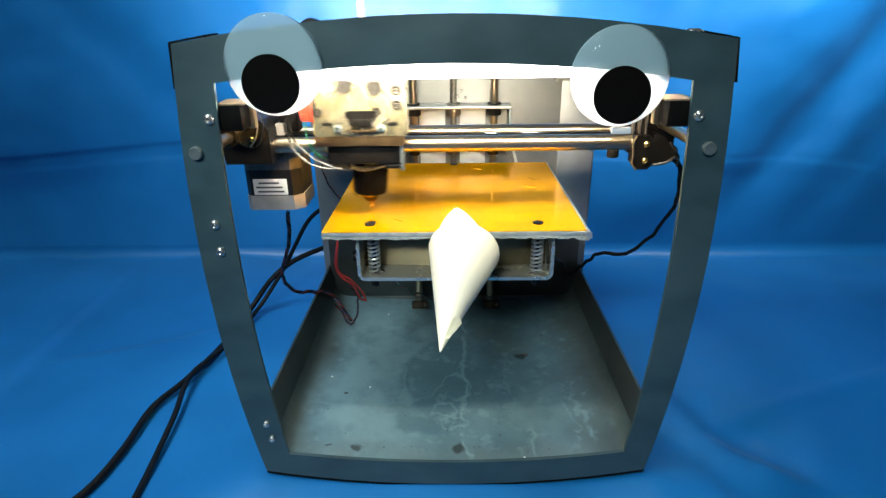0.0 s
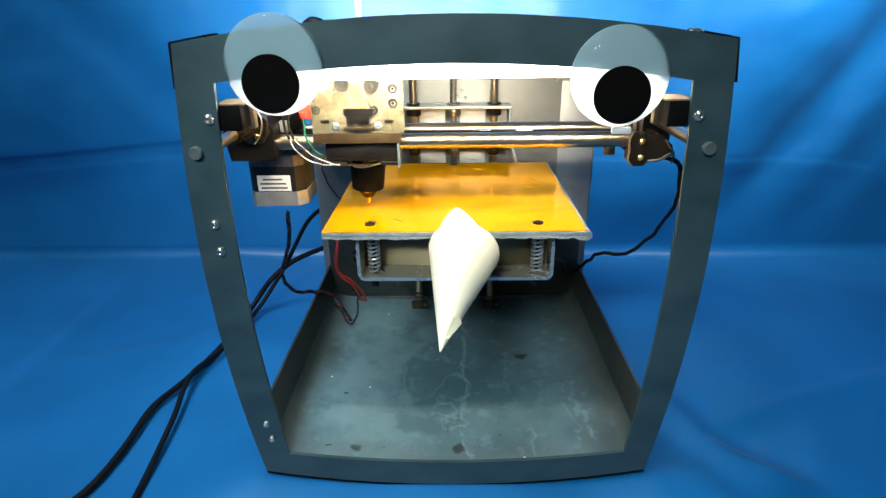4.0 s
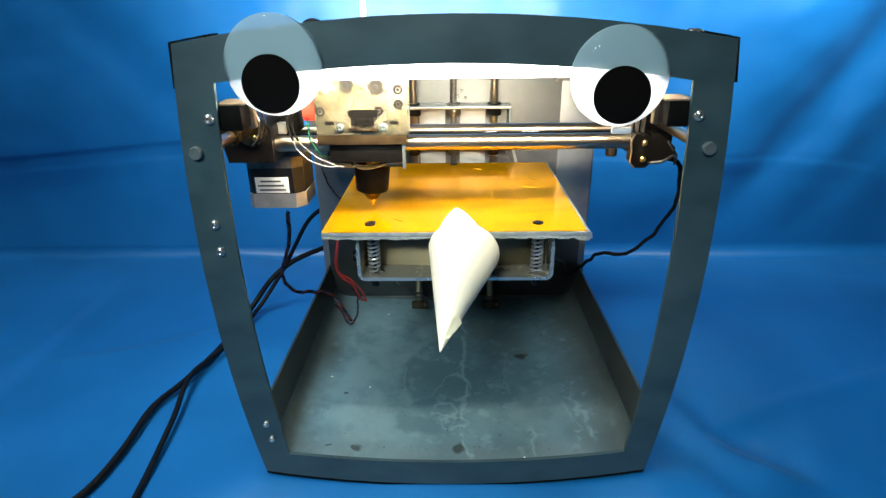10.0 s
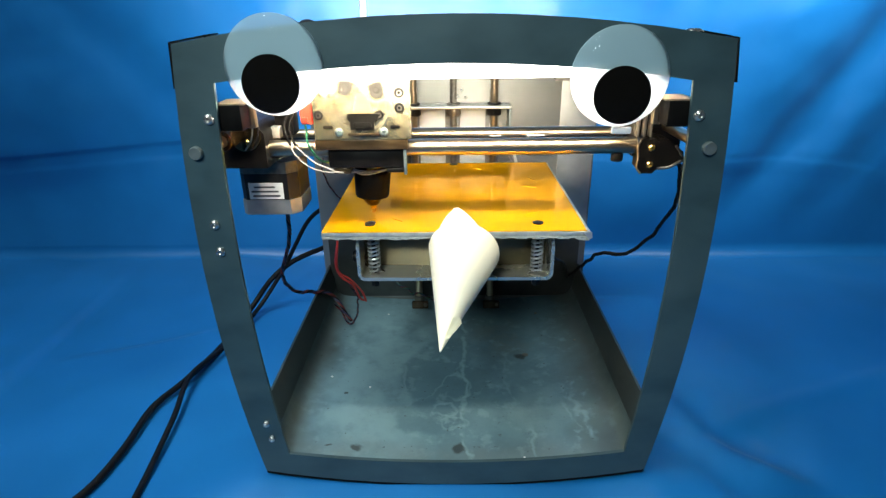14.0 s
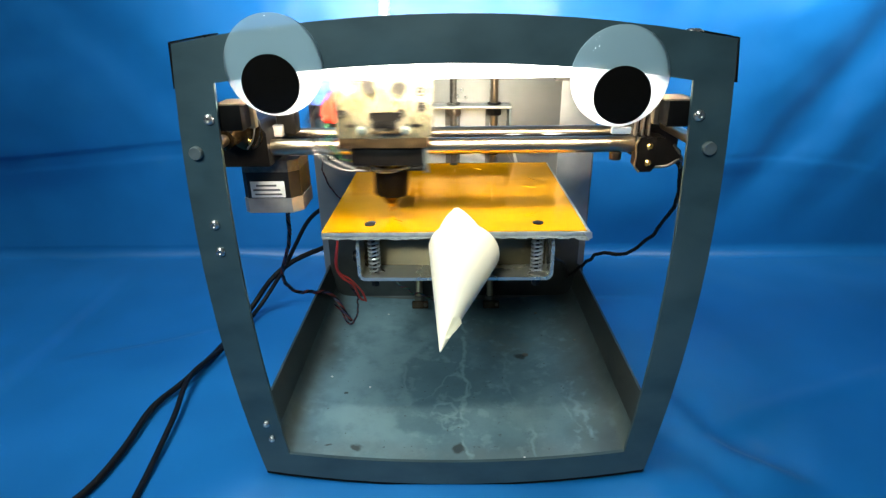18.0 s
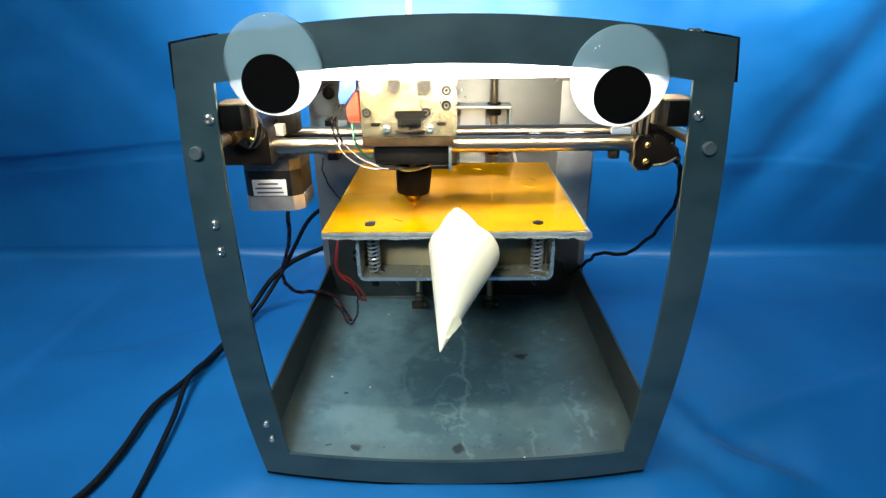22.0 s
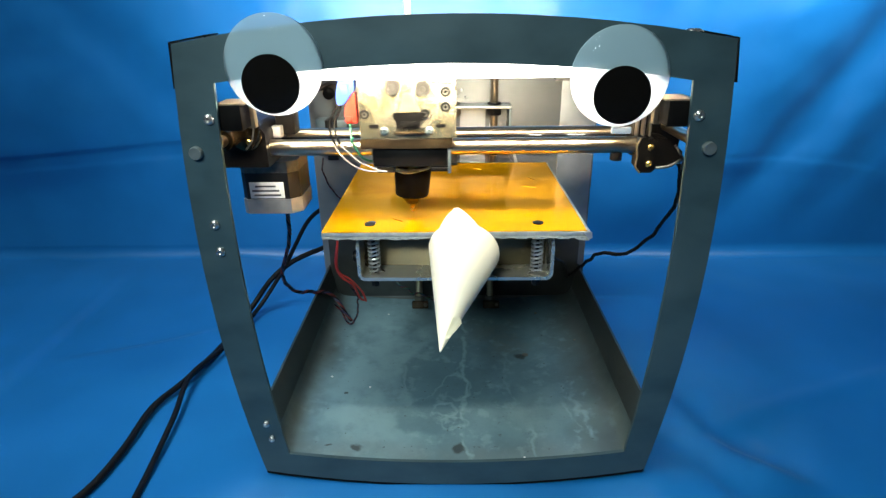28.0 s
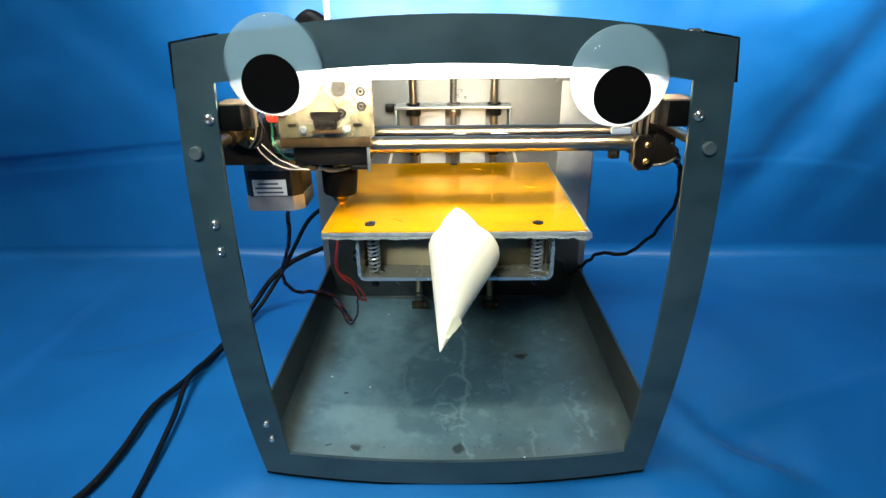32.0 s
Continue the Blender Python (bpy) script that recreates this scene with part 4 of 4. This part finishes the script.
left_eye = googly_eye(-0.1058, 0.3129, -0.1080, 0.3025, 0.0290, 0.0171)
right_eye = googly_eye(0.0982, 0.3041, 0.1000, 0.2939, 0.0290, 0.0168)
part("glue_tab", box(0.0962, 0.1085, -0.0030, -0.0006, 0.2706, 0.2750, 0.0010), LABEL, right_eye, "white glue tab")


def paper_cone():
    tip, base = Vector((-0.0091, -0.065, 0.1539)), Vector((0.0072, 0.0330, 0.1775))
    axis = base - tip
    q = axis.to_track_quat("Z", "Y")
    bm, n = bmesh.new(), 72
    outer, inner = [], []
    for wall, off in ((outer, 0.0), (inner, -0.0006)):
        for j in range(15):
            t = 0.02 + 0.98 * j / 14
            ring = []
            for k in range(n):
                a = 2 * math.pi * k / n
                corner = max(0.0, 1 - abs(a - CORNER) / 0.58) ** 1.15 * t ** 6
                seam = 1 + 0.02 * ((k / n + 0.08) % 1)
                wide = 0.0262 * t * seam * (1 + off * 30) * (1 + 0.37 * corner)
                ring.append(bm.verts.new(tip + q @ Vector((wide * math.cos(a), wide * math.sin(a), axis.length * t * (1 + 0.05 * corner)))))
            wall.append(ring)
    for wall in (outer, inner):
        for u, v in zip(wall, wall[1:]):
            for k in range(n):
                bm.faces.new((u[k], u[(k + 1) % n], v[(k + 1) % n], v[k]))
    for k in range(n):
        bm.faces.new((outer[-1][k], outer[-1][(k + 1) % n], inner[-1][(k + 1) % n], inner[-1][k]))
    bm.faces.new(outer[0])
    return bm


CORNER = 1.44
cone = thing("paper_cone", (0.0072, 0.0330, 0.1775), "rolled cream paper cone stuck to the bed as a beak", "paper cone")
part("cone_sheet", paper_cone(), PAPER, cone)
flap = bmesh.new()
fv = [flap.verts.new(v) for v in ((-0.0010, -0.047, 0.1685), (0.0030, -0.0440, 0.1668), (0.0046, -0.0450, 0.1632), (0.0004, -0.0510, 0.1610), (-0.0042, -0.057, 0.1590), (-0.0060, -0.056, 0.1600))]
flap.faces.new(fv)
bmesh.ops.solidify(flap, geom=flap.faces[:], thickness=0.0004)
part("paper_flap", flap, PAPER, cone, "loose paper corner", smooth=False)

CABLE_Z = GROUND + 0.0045
p1 = [(-0.150, 0.286, 0.0760), (-0.1612, 0.30, 0.0692), (-0.2041, 0.305, 0.0485), (-0.2331, 0.295, 0.027), (-0.2564, 0.275, -0.0029), (-0.2672, 0.2037, CABLE_Z), (-0.2809, 0.137, CABLE_Z),
      (-0.2944, 0.0917, CABLE_Z), (-0.2927, 0.0325, CABLE_Z), (-0.2997, -0.0171, CABLE_Z), (-0.33, -0.06, CABLE_Z)]
p2 = [(-0.148, 0.283, 0.132), (-0.1535, 0.29, 0.1271), (-0.1788, 0.30, 0.1041), (-0.2021, 0.305, 0.0658), (-0.2188, 0.30, 0.0366), (-0.247, 0.275, -0.0029), (-0.2604, 0.1943, CABLE_Z + 0.004),
      (-0.2749, 0.1369, CABLE_Z + 0.006), (-0.2654, 0.0768, CABLE_Z + 0.003), (-0.2586, 0.0191, CABLE_Z), (-0.2543, -0.0171, CABLE_Z), (-0.25, -0.06, CABLE_Z)]
for pts, r in ((p1, 0.0032), (p2, 0.0026)):
    tagged(part("power_cable", tube(pts, r, 12), RUBBER, None, "black rubber power cable lying on the blue cloth"), "", "cable", "power cables")

twisted(printer, "motor_wire", [(-0.1400, 0.100, 0.186), (-0.1490, 0.12, 0.150), (-0.1680, 0.15, 0.1013), (-0.1680, 0.18, 0.0701), (-0.1514, 0.2, 0.058), (-0.1350, 0.21, 0.0480), (-0.115, 0.20, 0.021)],
        0.0011, (RUBBER, DARKRED, NAVY))
twisted(printer, "motor_wire", [(0.163, 0.095, 0.233), (0.1790, 0.098, 0.2276), (0.1843, 0.100, 0.2184), (0.1907, 0.110, 0.1915), (0.1885, 0.15, 0.1419), (0.1733, 0.185, 0.1073), (0.1586, 0.205, 0.1006), (0.1501, 0.235, 0.0743), (0.143, 0.258, 0.0519), (0.1385, 0.269, 0.0414)],
        0.0011, (RUBBER, RUBBER, RUBBER))
part("heater_wire", tube([(-0.0990, 0.098, 0.1852), (-0.1002, 0.1, 0.1604), (-0.1051, 0.11, 0.1317), (-0.1034, 0.115, 0.1208), (-0.096, 0.12, 0.1125), (-0.0891, 0.135, 0.0929), (-0.0867, 0.14, 0.0809), (-0.0880, 0.150, 0.0740)], 0.0010, 8), OLDRED, printer, "red wire")
part("heater_wire", tube([(-0.0995, 0.102, 0.1852), (-0.1007, 0.102, 0.1596), (-0.1065, 0.112, 0.1319), (-0.1038, 0.118, 0.1165), (-0.0948, 0.125, 0.1041), (-0.0917, 0.14, 0.0822), (-0.0880, 0.150, 0.0740)], 0.0010, 8), OLDRED, printer, "red wire")
twisted(printer, "sensor_wire", [(-0.0993, 0.13, 0.1058), (-0.0983, 0.14, 0.0904), (-0.0978, 0.16, 0.0702), (-0.1032, 0.18, 0.0458), (-0.1092, 0.19, 0.0274), (-0.1190, 0.2, 0.0186), (-0.1270, 0.21, 0.0280), (-0.1350, 0.212, 0.0364)],
        0.0006, (DARKRED, NAVY, RUBBER), 90.0)
twisted(printer, "sensor_wire", [(-0.0680, 0.232, 0.066), (-0.0623, 0.22, 0.058), (-0.053, 0.22, 0.0522), (-0.0469, 0.222, 0.0435), (-0.0371, 0.22, 0.0449), (-0.0244, 0.22, 0.0376), (-0.016, 0.23, 0.028)],
        0.0006, (DARKRED, NAVY, GREEN), 90.0)
twisted(printer, "sensor_wire", [(-0.1460, 0.272, 0.190), (-0.147, 0.272, 0.177), (-0.145, 0.272, 0.1638), (-0.1378, 0.272, 0.1502), (-0.1293, 0.272, 0.142), (-0.120, 0.270, 0.130)], 0.0005, (RUBBER, DARKRED), 90.0, ("", ""))
part("bed_wire", tube([(0.0780, 0.100, 0.158), (0.0965, 0.14, 0.1241), (0.1139, 0.19, 0.0978), (0.1291, 0.24, 0.0678), (0.1385, 0.269, 0.0414)], 0.0011, 8), RUBBER, printer)


def motions():
    """The head's strokes: seconds, then millimetres along the cross rods and back along the frame."""
    g0, c0 = gantry.location.copy(), carriage.location.copy()

    def glide(t, x, y):
        return t, x / 1000, y / 1000

    strokes = [glide(*row) for row in (
        (0, -42.4, 3.0), (0.1, -36.3, -0.0), (0.2, -36.8, -0.0), (0.3, -46.2, 8.8), (0.4, -56.9, 10.6), (0.5, -56.5, 15.1), (0.6, -52.8, 10.6), (0.7, -37.2, 5.2), (0.8, -36.6, 3.5), 
        (0.9, -36.0, 1.7), (1, -53.8, -6.1), (1.1, -57.9, -8.5), (1.2, -58.2, -6.8), (1.3, -48.2, -1.7), (1.4, -37.4, 1.7), (1.5, -52.6, 3.0), (1.6, -59.6, -0.0), (1.7, -42.3, 7.0), 
        (1.8, -39.6, 12.4), (1.9, -50.9, 14.2), (2, -50.5, 12.5), (2.1, -41.4, 7.0), (2.2, -37.5, 3.5), (2.3, -37.5, 3.5), (2.4, -37.8, -3.4), (2.5, -41.5, -6.1), (2.6, -38.6, -5.1), 
        (2.7, -50.2, -3.4), (2.8, -55.8, -1.7), (2.9, -59.6, 3.5), (3, -58.5, 3.0), (3.1, -58.7, 7.0), (3.2, -58.7, 7.0), (3.3, -55.3, 5.2), (3.4, -43.5, 5.2), (3.5, -39.4, 5.3), 
        (3.6, -48.1, 2.0), (3.7, -32.6, 8.6), (3.8, -31.6, 13.6), (3.9, -44.6, 15.1), (4, -45.9, 13.1), (4.1, -38.5, 7.2), (4.2, -36.3, 3.4), (4.3, -38.0, 3.0), (4.4, -40.1, -4.2), 
        (4.5, -45.5, -7.2), (4.6, -44.2, -6.6), (4.7, -57.6, -5.3), (4.8, -64.9, -3.9), (4.9, -68.1, 1.0), (5, -68.1, 0.2), (5.1, -68.1, 3.8), (5.2, -68.1, 3.4), (5.3, -68.1, 1.3), 
        (5.4, -62.9, 1.0), (5.5, -60.6, 0.8), (5.6, -60.7, -1.7), (5.7, -45.8, 5.2), (5.8, -40.4, 10.6), (5.9, -38.9, 14.2), (6, -42.1, 12.5), (6.1, -58.9, 5.2), (6.2, -60.0, 3.5), 
        (6.3, -58.5, 1.7), (6.4, -46.9, -5.1), (6.5, -42.8, -8.3), (6.6, -39.7, -6.8), (6.7, -52.2, -5.1), (6.8, -56.9, -3.4), (6.9, -47.5, -0.0), (7, -39.0, 0.8), (7.1, -51.2, 8.8), 
        (7.2, -49.1, 10.6), (7.3, -41.5, 12.4), (7.4, -42.7, 10.6), (7.5, -58.0, 5.3), (7.6, -58.7, -0.0), (7.7, -59.4, 1.7), (7.8, -59.3, -1.7), (7.9, -59.3, -8.5), (8, -60.4, -8.3), 
        (8.1, -53.3, -3.4), (8.2, -38.6, -0.0), (8.3, -38.6, -0.0), (8.4, -38.6, 5.2), (8.5, -38.5, 7.8), (8.6, -37.7, 5.2), (8.7, -46.7, 5.2), (8.8, -58.0, 1.7), (8.9, -58.7, 3.5), 
        (9, -58.5, 3.0), (9.1, -49.8, -3.4), (9.2, -45.9, -6.8), (9.3, -56.4, -6.8), (9.4, -52.0, -3.4), (9.5, -43.1, -1.5), (9.6, -40.8, -0.0), (9.7, -40.9, 1.7), (9.8, -40.7, 3.5), 
        (9.9, -41.0, 7.0), (10, -41.6, 7.8), (10.1, -40.1, 1.7), (10.2, -40.3, -0.0), (10.3, -40.9, -3.4), (10.4, -41.0, -6.8), (10.5, -43.6, -8.3), (10.6, -42.1, -5.1), (10.7, -60.0, -0.0), 
        (10.8, -64.0, -0.0), (10.9, -63.8, 1.7), (11, -64.1, 0.8), (11.1, -64.1, -5.1), (11.2, -52.0, -3.4), (11.3, -47.3, -1.7), (11.4, -59.1, -0.0), (11.5, -65.3, 0.8), (11.6, -64.4, -3.4), 
        (11.7, -49.3, -0.0), (11.8, -39.6, 1.7), (11.9, -41.1, -1.7), (12, -43.6, -8.3), (12.1, -53.5, -1.7), (12.2, -66.5, 1.7), (12.3, -66.5, 1.7), (12.4, -67.1, -3.4), (12.5, -61.5, -6.1), 
        (12.6, -46.9, -5.1), (12.7, -50.7, -3.4), (12.8, -66.3, -0.0), (12.9, -67.6, -0.0), (13, -68.0, 0.8), (13.1, -58.0, -5.1), (13.2, -37.7, -0.0), (13.3, -37.8, 1.7), (13.4, -33.5, 3.5), 
        (13.5, -7.4, -1.5), (13.6, -0.2, -3.4), (13.7, -6.0, -3.4), (13.8, -22.8, -3.4), (13.9, -38.0, 3.5), (14, -39.4, -8.3), (14.1, -36.1, -8.5), (14.2, -12.6, -1.7), (14.3, -0.2, -1.7), 
        (14.4, -0.2, -0.0), (14.5, -15.8, -6.1), (14.6, -3.8, -4.9), (14.7, -10.1, -3.0), (14.8, -28.3, 0.7), (14.9, -32.3, 0.9), (15, -35.3, 1.9), (15.1, -27.9, -3.7), (15.2, -10.2, 1.6), 
        (15.3, -12.9, 3.6), (15.4, -11.2, 5.5), (15.5, 0.0, 0.8), (15.6, 0.0, -0.9), (15.7, 0.0, -0.7), (15.8, -10.9, -0.4), (15.9, -28.7, 6.7), (16, -32.7, -4.8), (16.1, -32.0, -4.8), 
        (16.2, -11.2, 2.2), (16.3, -1.4, 2.4), (16.4, -3.9, 4.4), (16.5, -22.1, -1.5), (16.6, -26.9, -1.7), (16.7, -44.6, -1.7), (16.8, -56.0, -3.4), (16.9, -67.3, -1.7), (17, -67.6, 3.0), 
        (17.1, -66.6, -3.4), (17.2, -48.9, -3.4), (17.3, -43.0, -0.0), (17.4, -43.2, 1.7), (17.5, -22.2, 0.8), (17.6, -14.0, -1.7), (17.7, -13.6, -0.0), (17.8, -13.6, 1.7), (17.9, -14.0, -0.0), 
        (18, -24.7, -3.9), (18.1, -40.0, -3.4), (18.2, -59.3, -1.7), (18.3, -68.1, -0.0), (18.4, -67.6, -0.0), (18.5, -48.7, -3.9), (18.6, -37.2, -5.1), (18.7, -37.2, -5.1), (18.8, -27.1, -5.1), 
        (18.9, -7.3, -3.4), (19, 0.0, -1.5), (19.1, -0.2, -1.7), (19.2, -14.5, -0.0), (19.3, -32.0, 1.7), (19.4, -36.3, 5.2), (19.5, -29.2, 5.3), (19.6, -6.9, -3.4), (19.7, -0.2, -1.7), 
        (19.8, -0.2, -0.0), (19.9, -7.8, 1.7), (20, -17.3, 5.3), (20.1, -17.3, 5.2), (20.2, -24.7, -0.0), (20.3, -38.0, -1.7), (20.4, -43.6, -3.4), (20.5, -46.7, -3.9), (20.6, -59.6, -0.0), 
        (20.7, -67.4, 1.7), (20.8, -67.7, 3.5), (20.9, -59.8, 1.7), (21, -46.7, -3.9), (21.1, -43.4, -5.1), (21.2, -43.6, -3.4), (21.3, -43.9, -0.0), (21.4, -43.8, 3.5), (21.5, -42.8, 3.0), 
        (21.6, -20.0, -5.1), (21.7, -8.2, -5.1), (21.8, -7.8, -1.7), (21.9, -7.8, -0.0), (22, -7.3, 0.8), (22.1, -18.1, 1.7), (22.2, -43.5, 5.2), (22.3, -30.5, -0.0), (22.4, -7.8, -1.7), 
        (22.5, -6.8, -6.1), (22.6, -14.4, -1.7), (22.7, -39.9, -0.0), (22.8, -40.7, 3.5), (22.9, -41.0, 7.0), (23, -28.6, -1.5), (23.1, -5.5, -6.8), (23.2, -4.2, -5.1), (23.3, -3.8, -3.4), 
        (23.4, -4.2, -1.7), (23.5, -9.1, 0.8), (23.6, -40.0, -3.4), (23.7, -19.3, -1.7), (23.8, -9.9, -3.4), (23.9, -4.6, -5.1), (24, -4.2, -6.1), (24.1, -19.7, -3.4), (24.2, -40.2, -1.7), 
        (24.3, -40.6, -1.7), (24.4, -30.8, -1.7), (24.5, -14.7, -6.1), (24.6, -6.8, -5.1), (24.7, -13.5, -3.4), (24.8, -22.9, -1.7), (24.9, -40.3, -0.0), (25, -40.9, 0.8), (25.1, -36.5, -3.4), 
        (25.2, -11.8, -1.7), (25.3, -7.8, -0.0), (25.4, -7.3, 1.7), (25.5, -7.3, 0.8), (25.6, -38.4, -3.8), (25.7, -17.7, -2.4), (25.8, -8.5, -4.5), (25.9, -3.3, -6.5), (26, -3.0, -7.8), 
        (26.1, -18.5, -5.5), (26.2, -39.2, -4.1), (26.3, -39.7, -4.5), (26.4, -30.0, -4.8), (26.5, -14.0, -9.5), (26.6, -6.3, -8.9), (26.7, -13.0, -7.5), (26.8, -22.5, -6.2), (26.9, -40.1, -4.8), 
        (27, -40.7, -4.4), (27.1, -36.4, -8.9), (27.2, -11.8, -7.5), (27.3, -7.9, -6.2), (27.4, -7.6, -4.8), (27.5, -7.7, -6.1), (27.6, -7.8, -1.7), (27.7, -32.8, -0.0), (27.8, -40.6, -1.7), 
        (27.9, -26.3, -3.4), (28, -7.7, -6.1), (28.1, -7.3, -5.1), (28.2, -10.4, -3.4), (28.3, -28.6, -1.7), (28.4, -40.3, -0.0), (28.5, -41.1, 3.0), (28.6, -32.1, -3.4), (28.7, -5.1, -5.1), 
        (28.8, -4.6, -6.8), (28.9, -4.6, -5.1), (29, -4.2, -1.5), (29.1, -9.1, -1.7), (29.2, -36.8, -0.0), (29.3, -35.7, -1.7), (29.4, -8.6, -3.4), (29.5, -4.6, -6.1), (29.6, -4.6, -3.4), 
        (29.7, -21.6, -0.0), (29.8, -41.4, 1.7), (29.9, -41.1, 3.5), (30, -36.8, 0.8), (30.1, -20.0, -5.1), (30.2, -7.3, -6.8), (30.3, -7.3, -5.1), (30.4, -26.4, -1.7), (30.5, -41.3, 0.8), 
        (30.6, -40.5, -3.4), (30.7, -34.0, -1.7), (30.8, -10.9, -1.7), (30.9, -7.3, -3.4), (31, -7.3, -6.1), (31.1, -7.3, -1.7), (31.2, -7.8, -0.0), (31.3, -7.8, -0.0), (31.4, -24.3, -0.0), 
        (31.5, -44.0, -8.3), (31.6, -44.5, -3.4), (31.7, -45.8, -3.4), (31.8, -56.2, -1.7), (31.9, -67.6, -0.0), (32, -66.8, 0.8),
    )]
    walk(gantry, [(t, Matrix.Translation(g0 + Vector((0, y, 0)))) for t, x, y in strokes])
    walk(carriage, [(t, Matrix.Translation(c0 + Vector((x, y, 0)))) for t, x, y in strokes])
    l0 = cable_loop.location.copy()
    walk(cable_loop, [(t, Matrix.Translation(l0 + Vector((0, y, min(0.0, -0.25 * (x + 0.066)))))) for t, x, y in strokes])


motions()
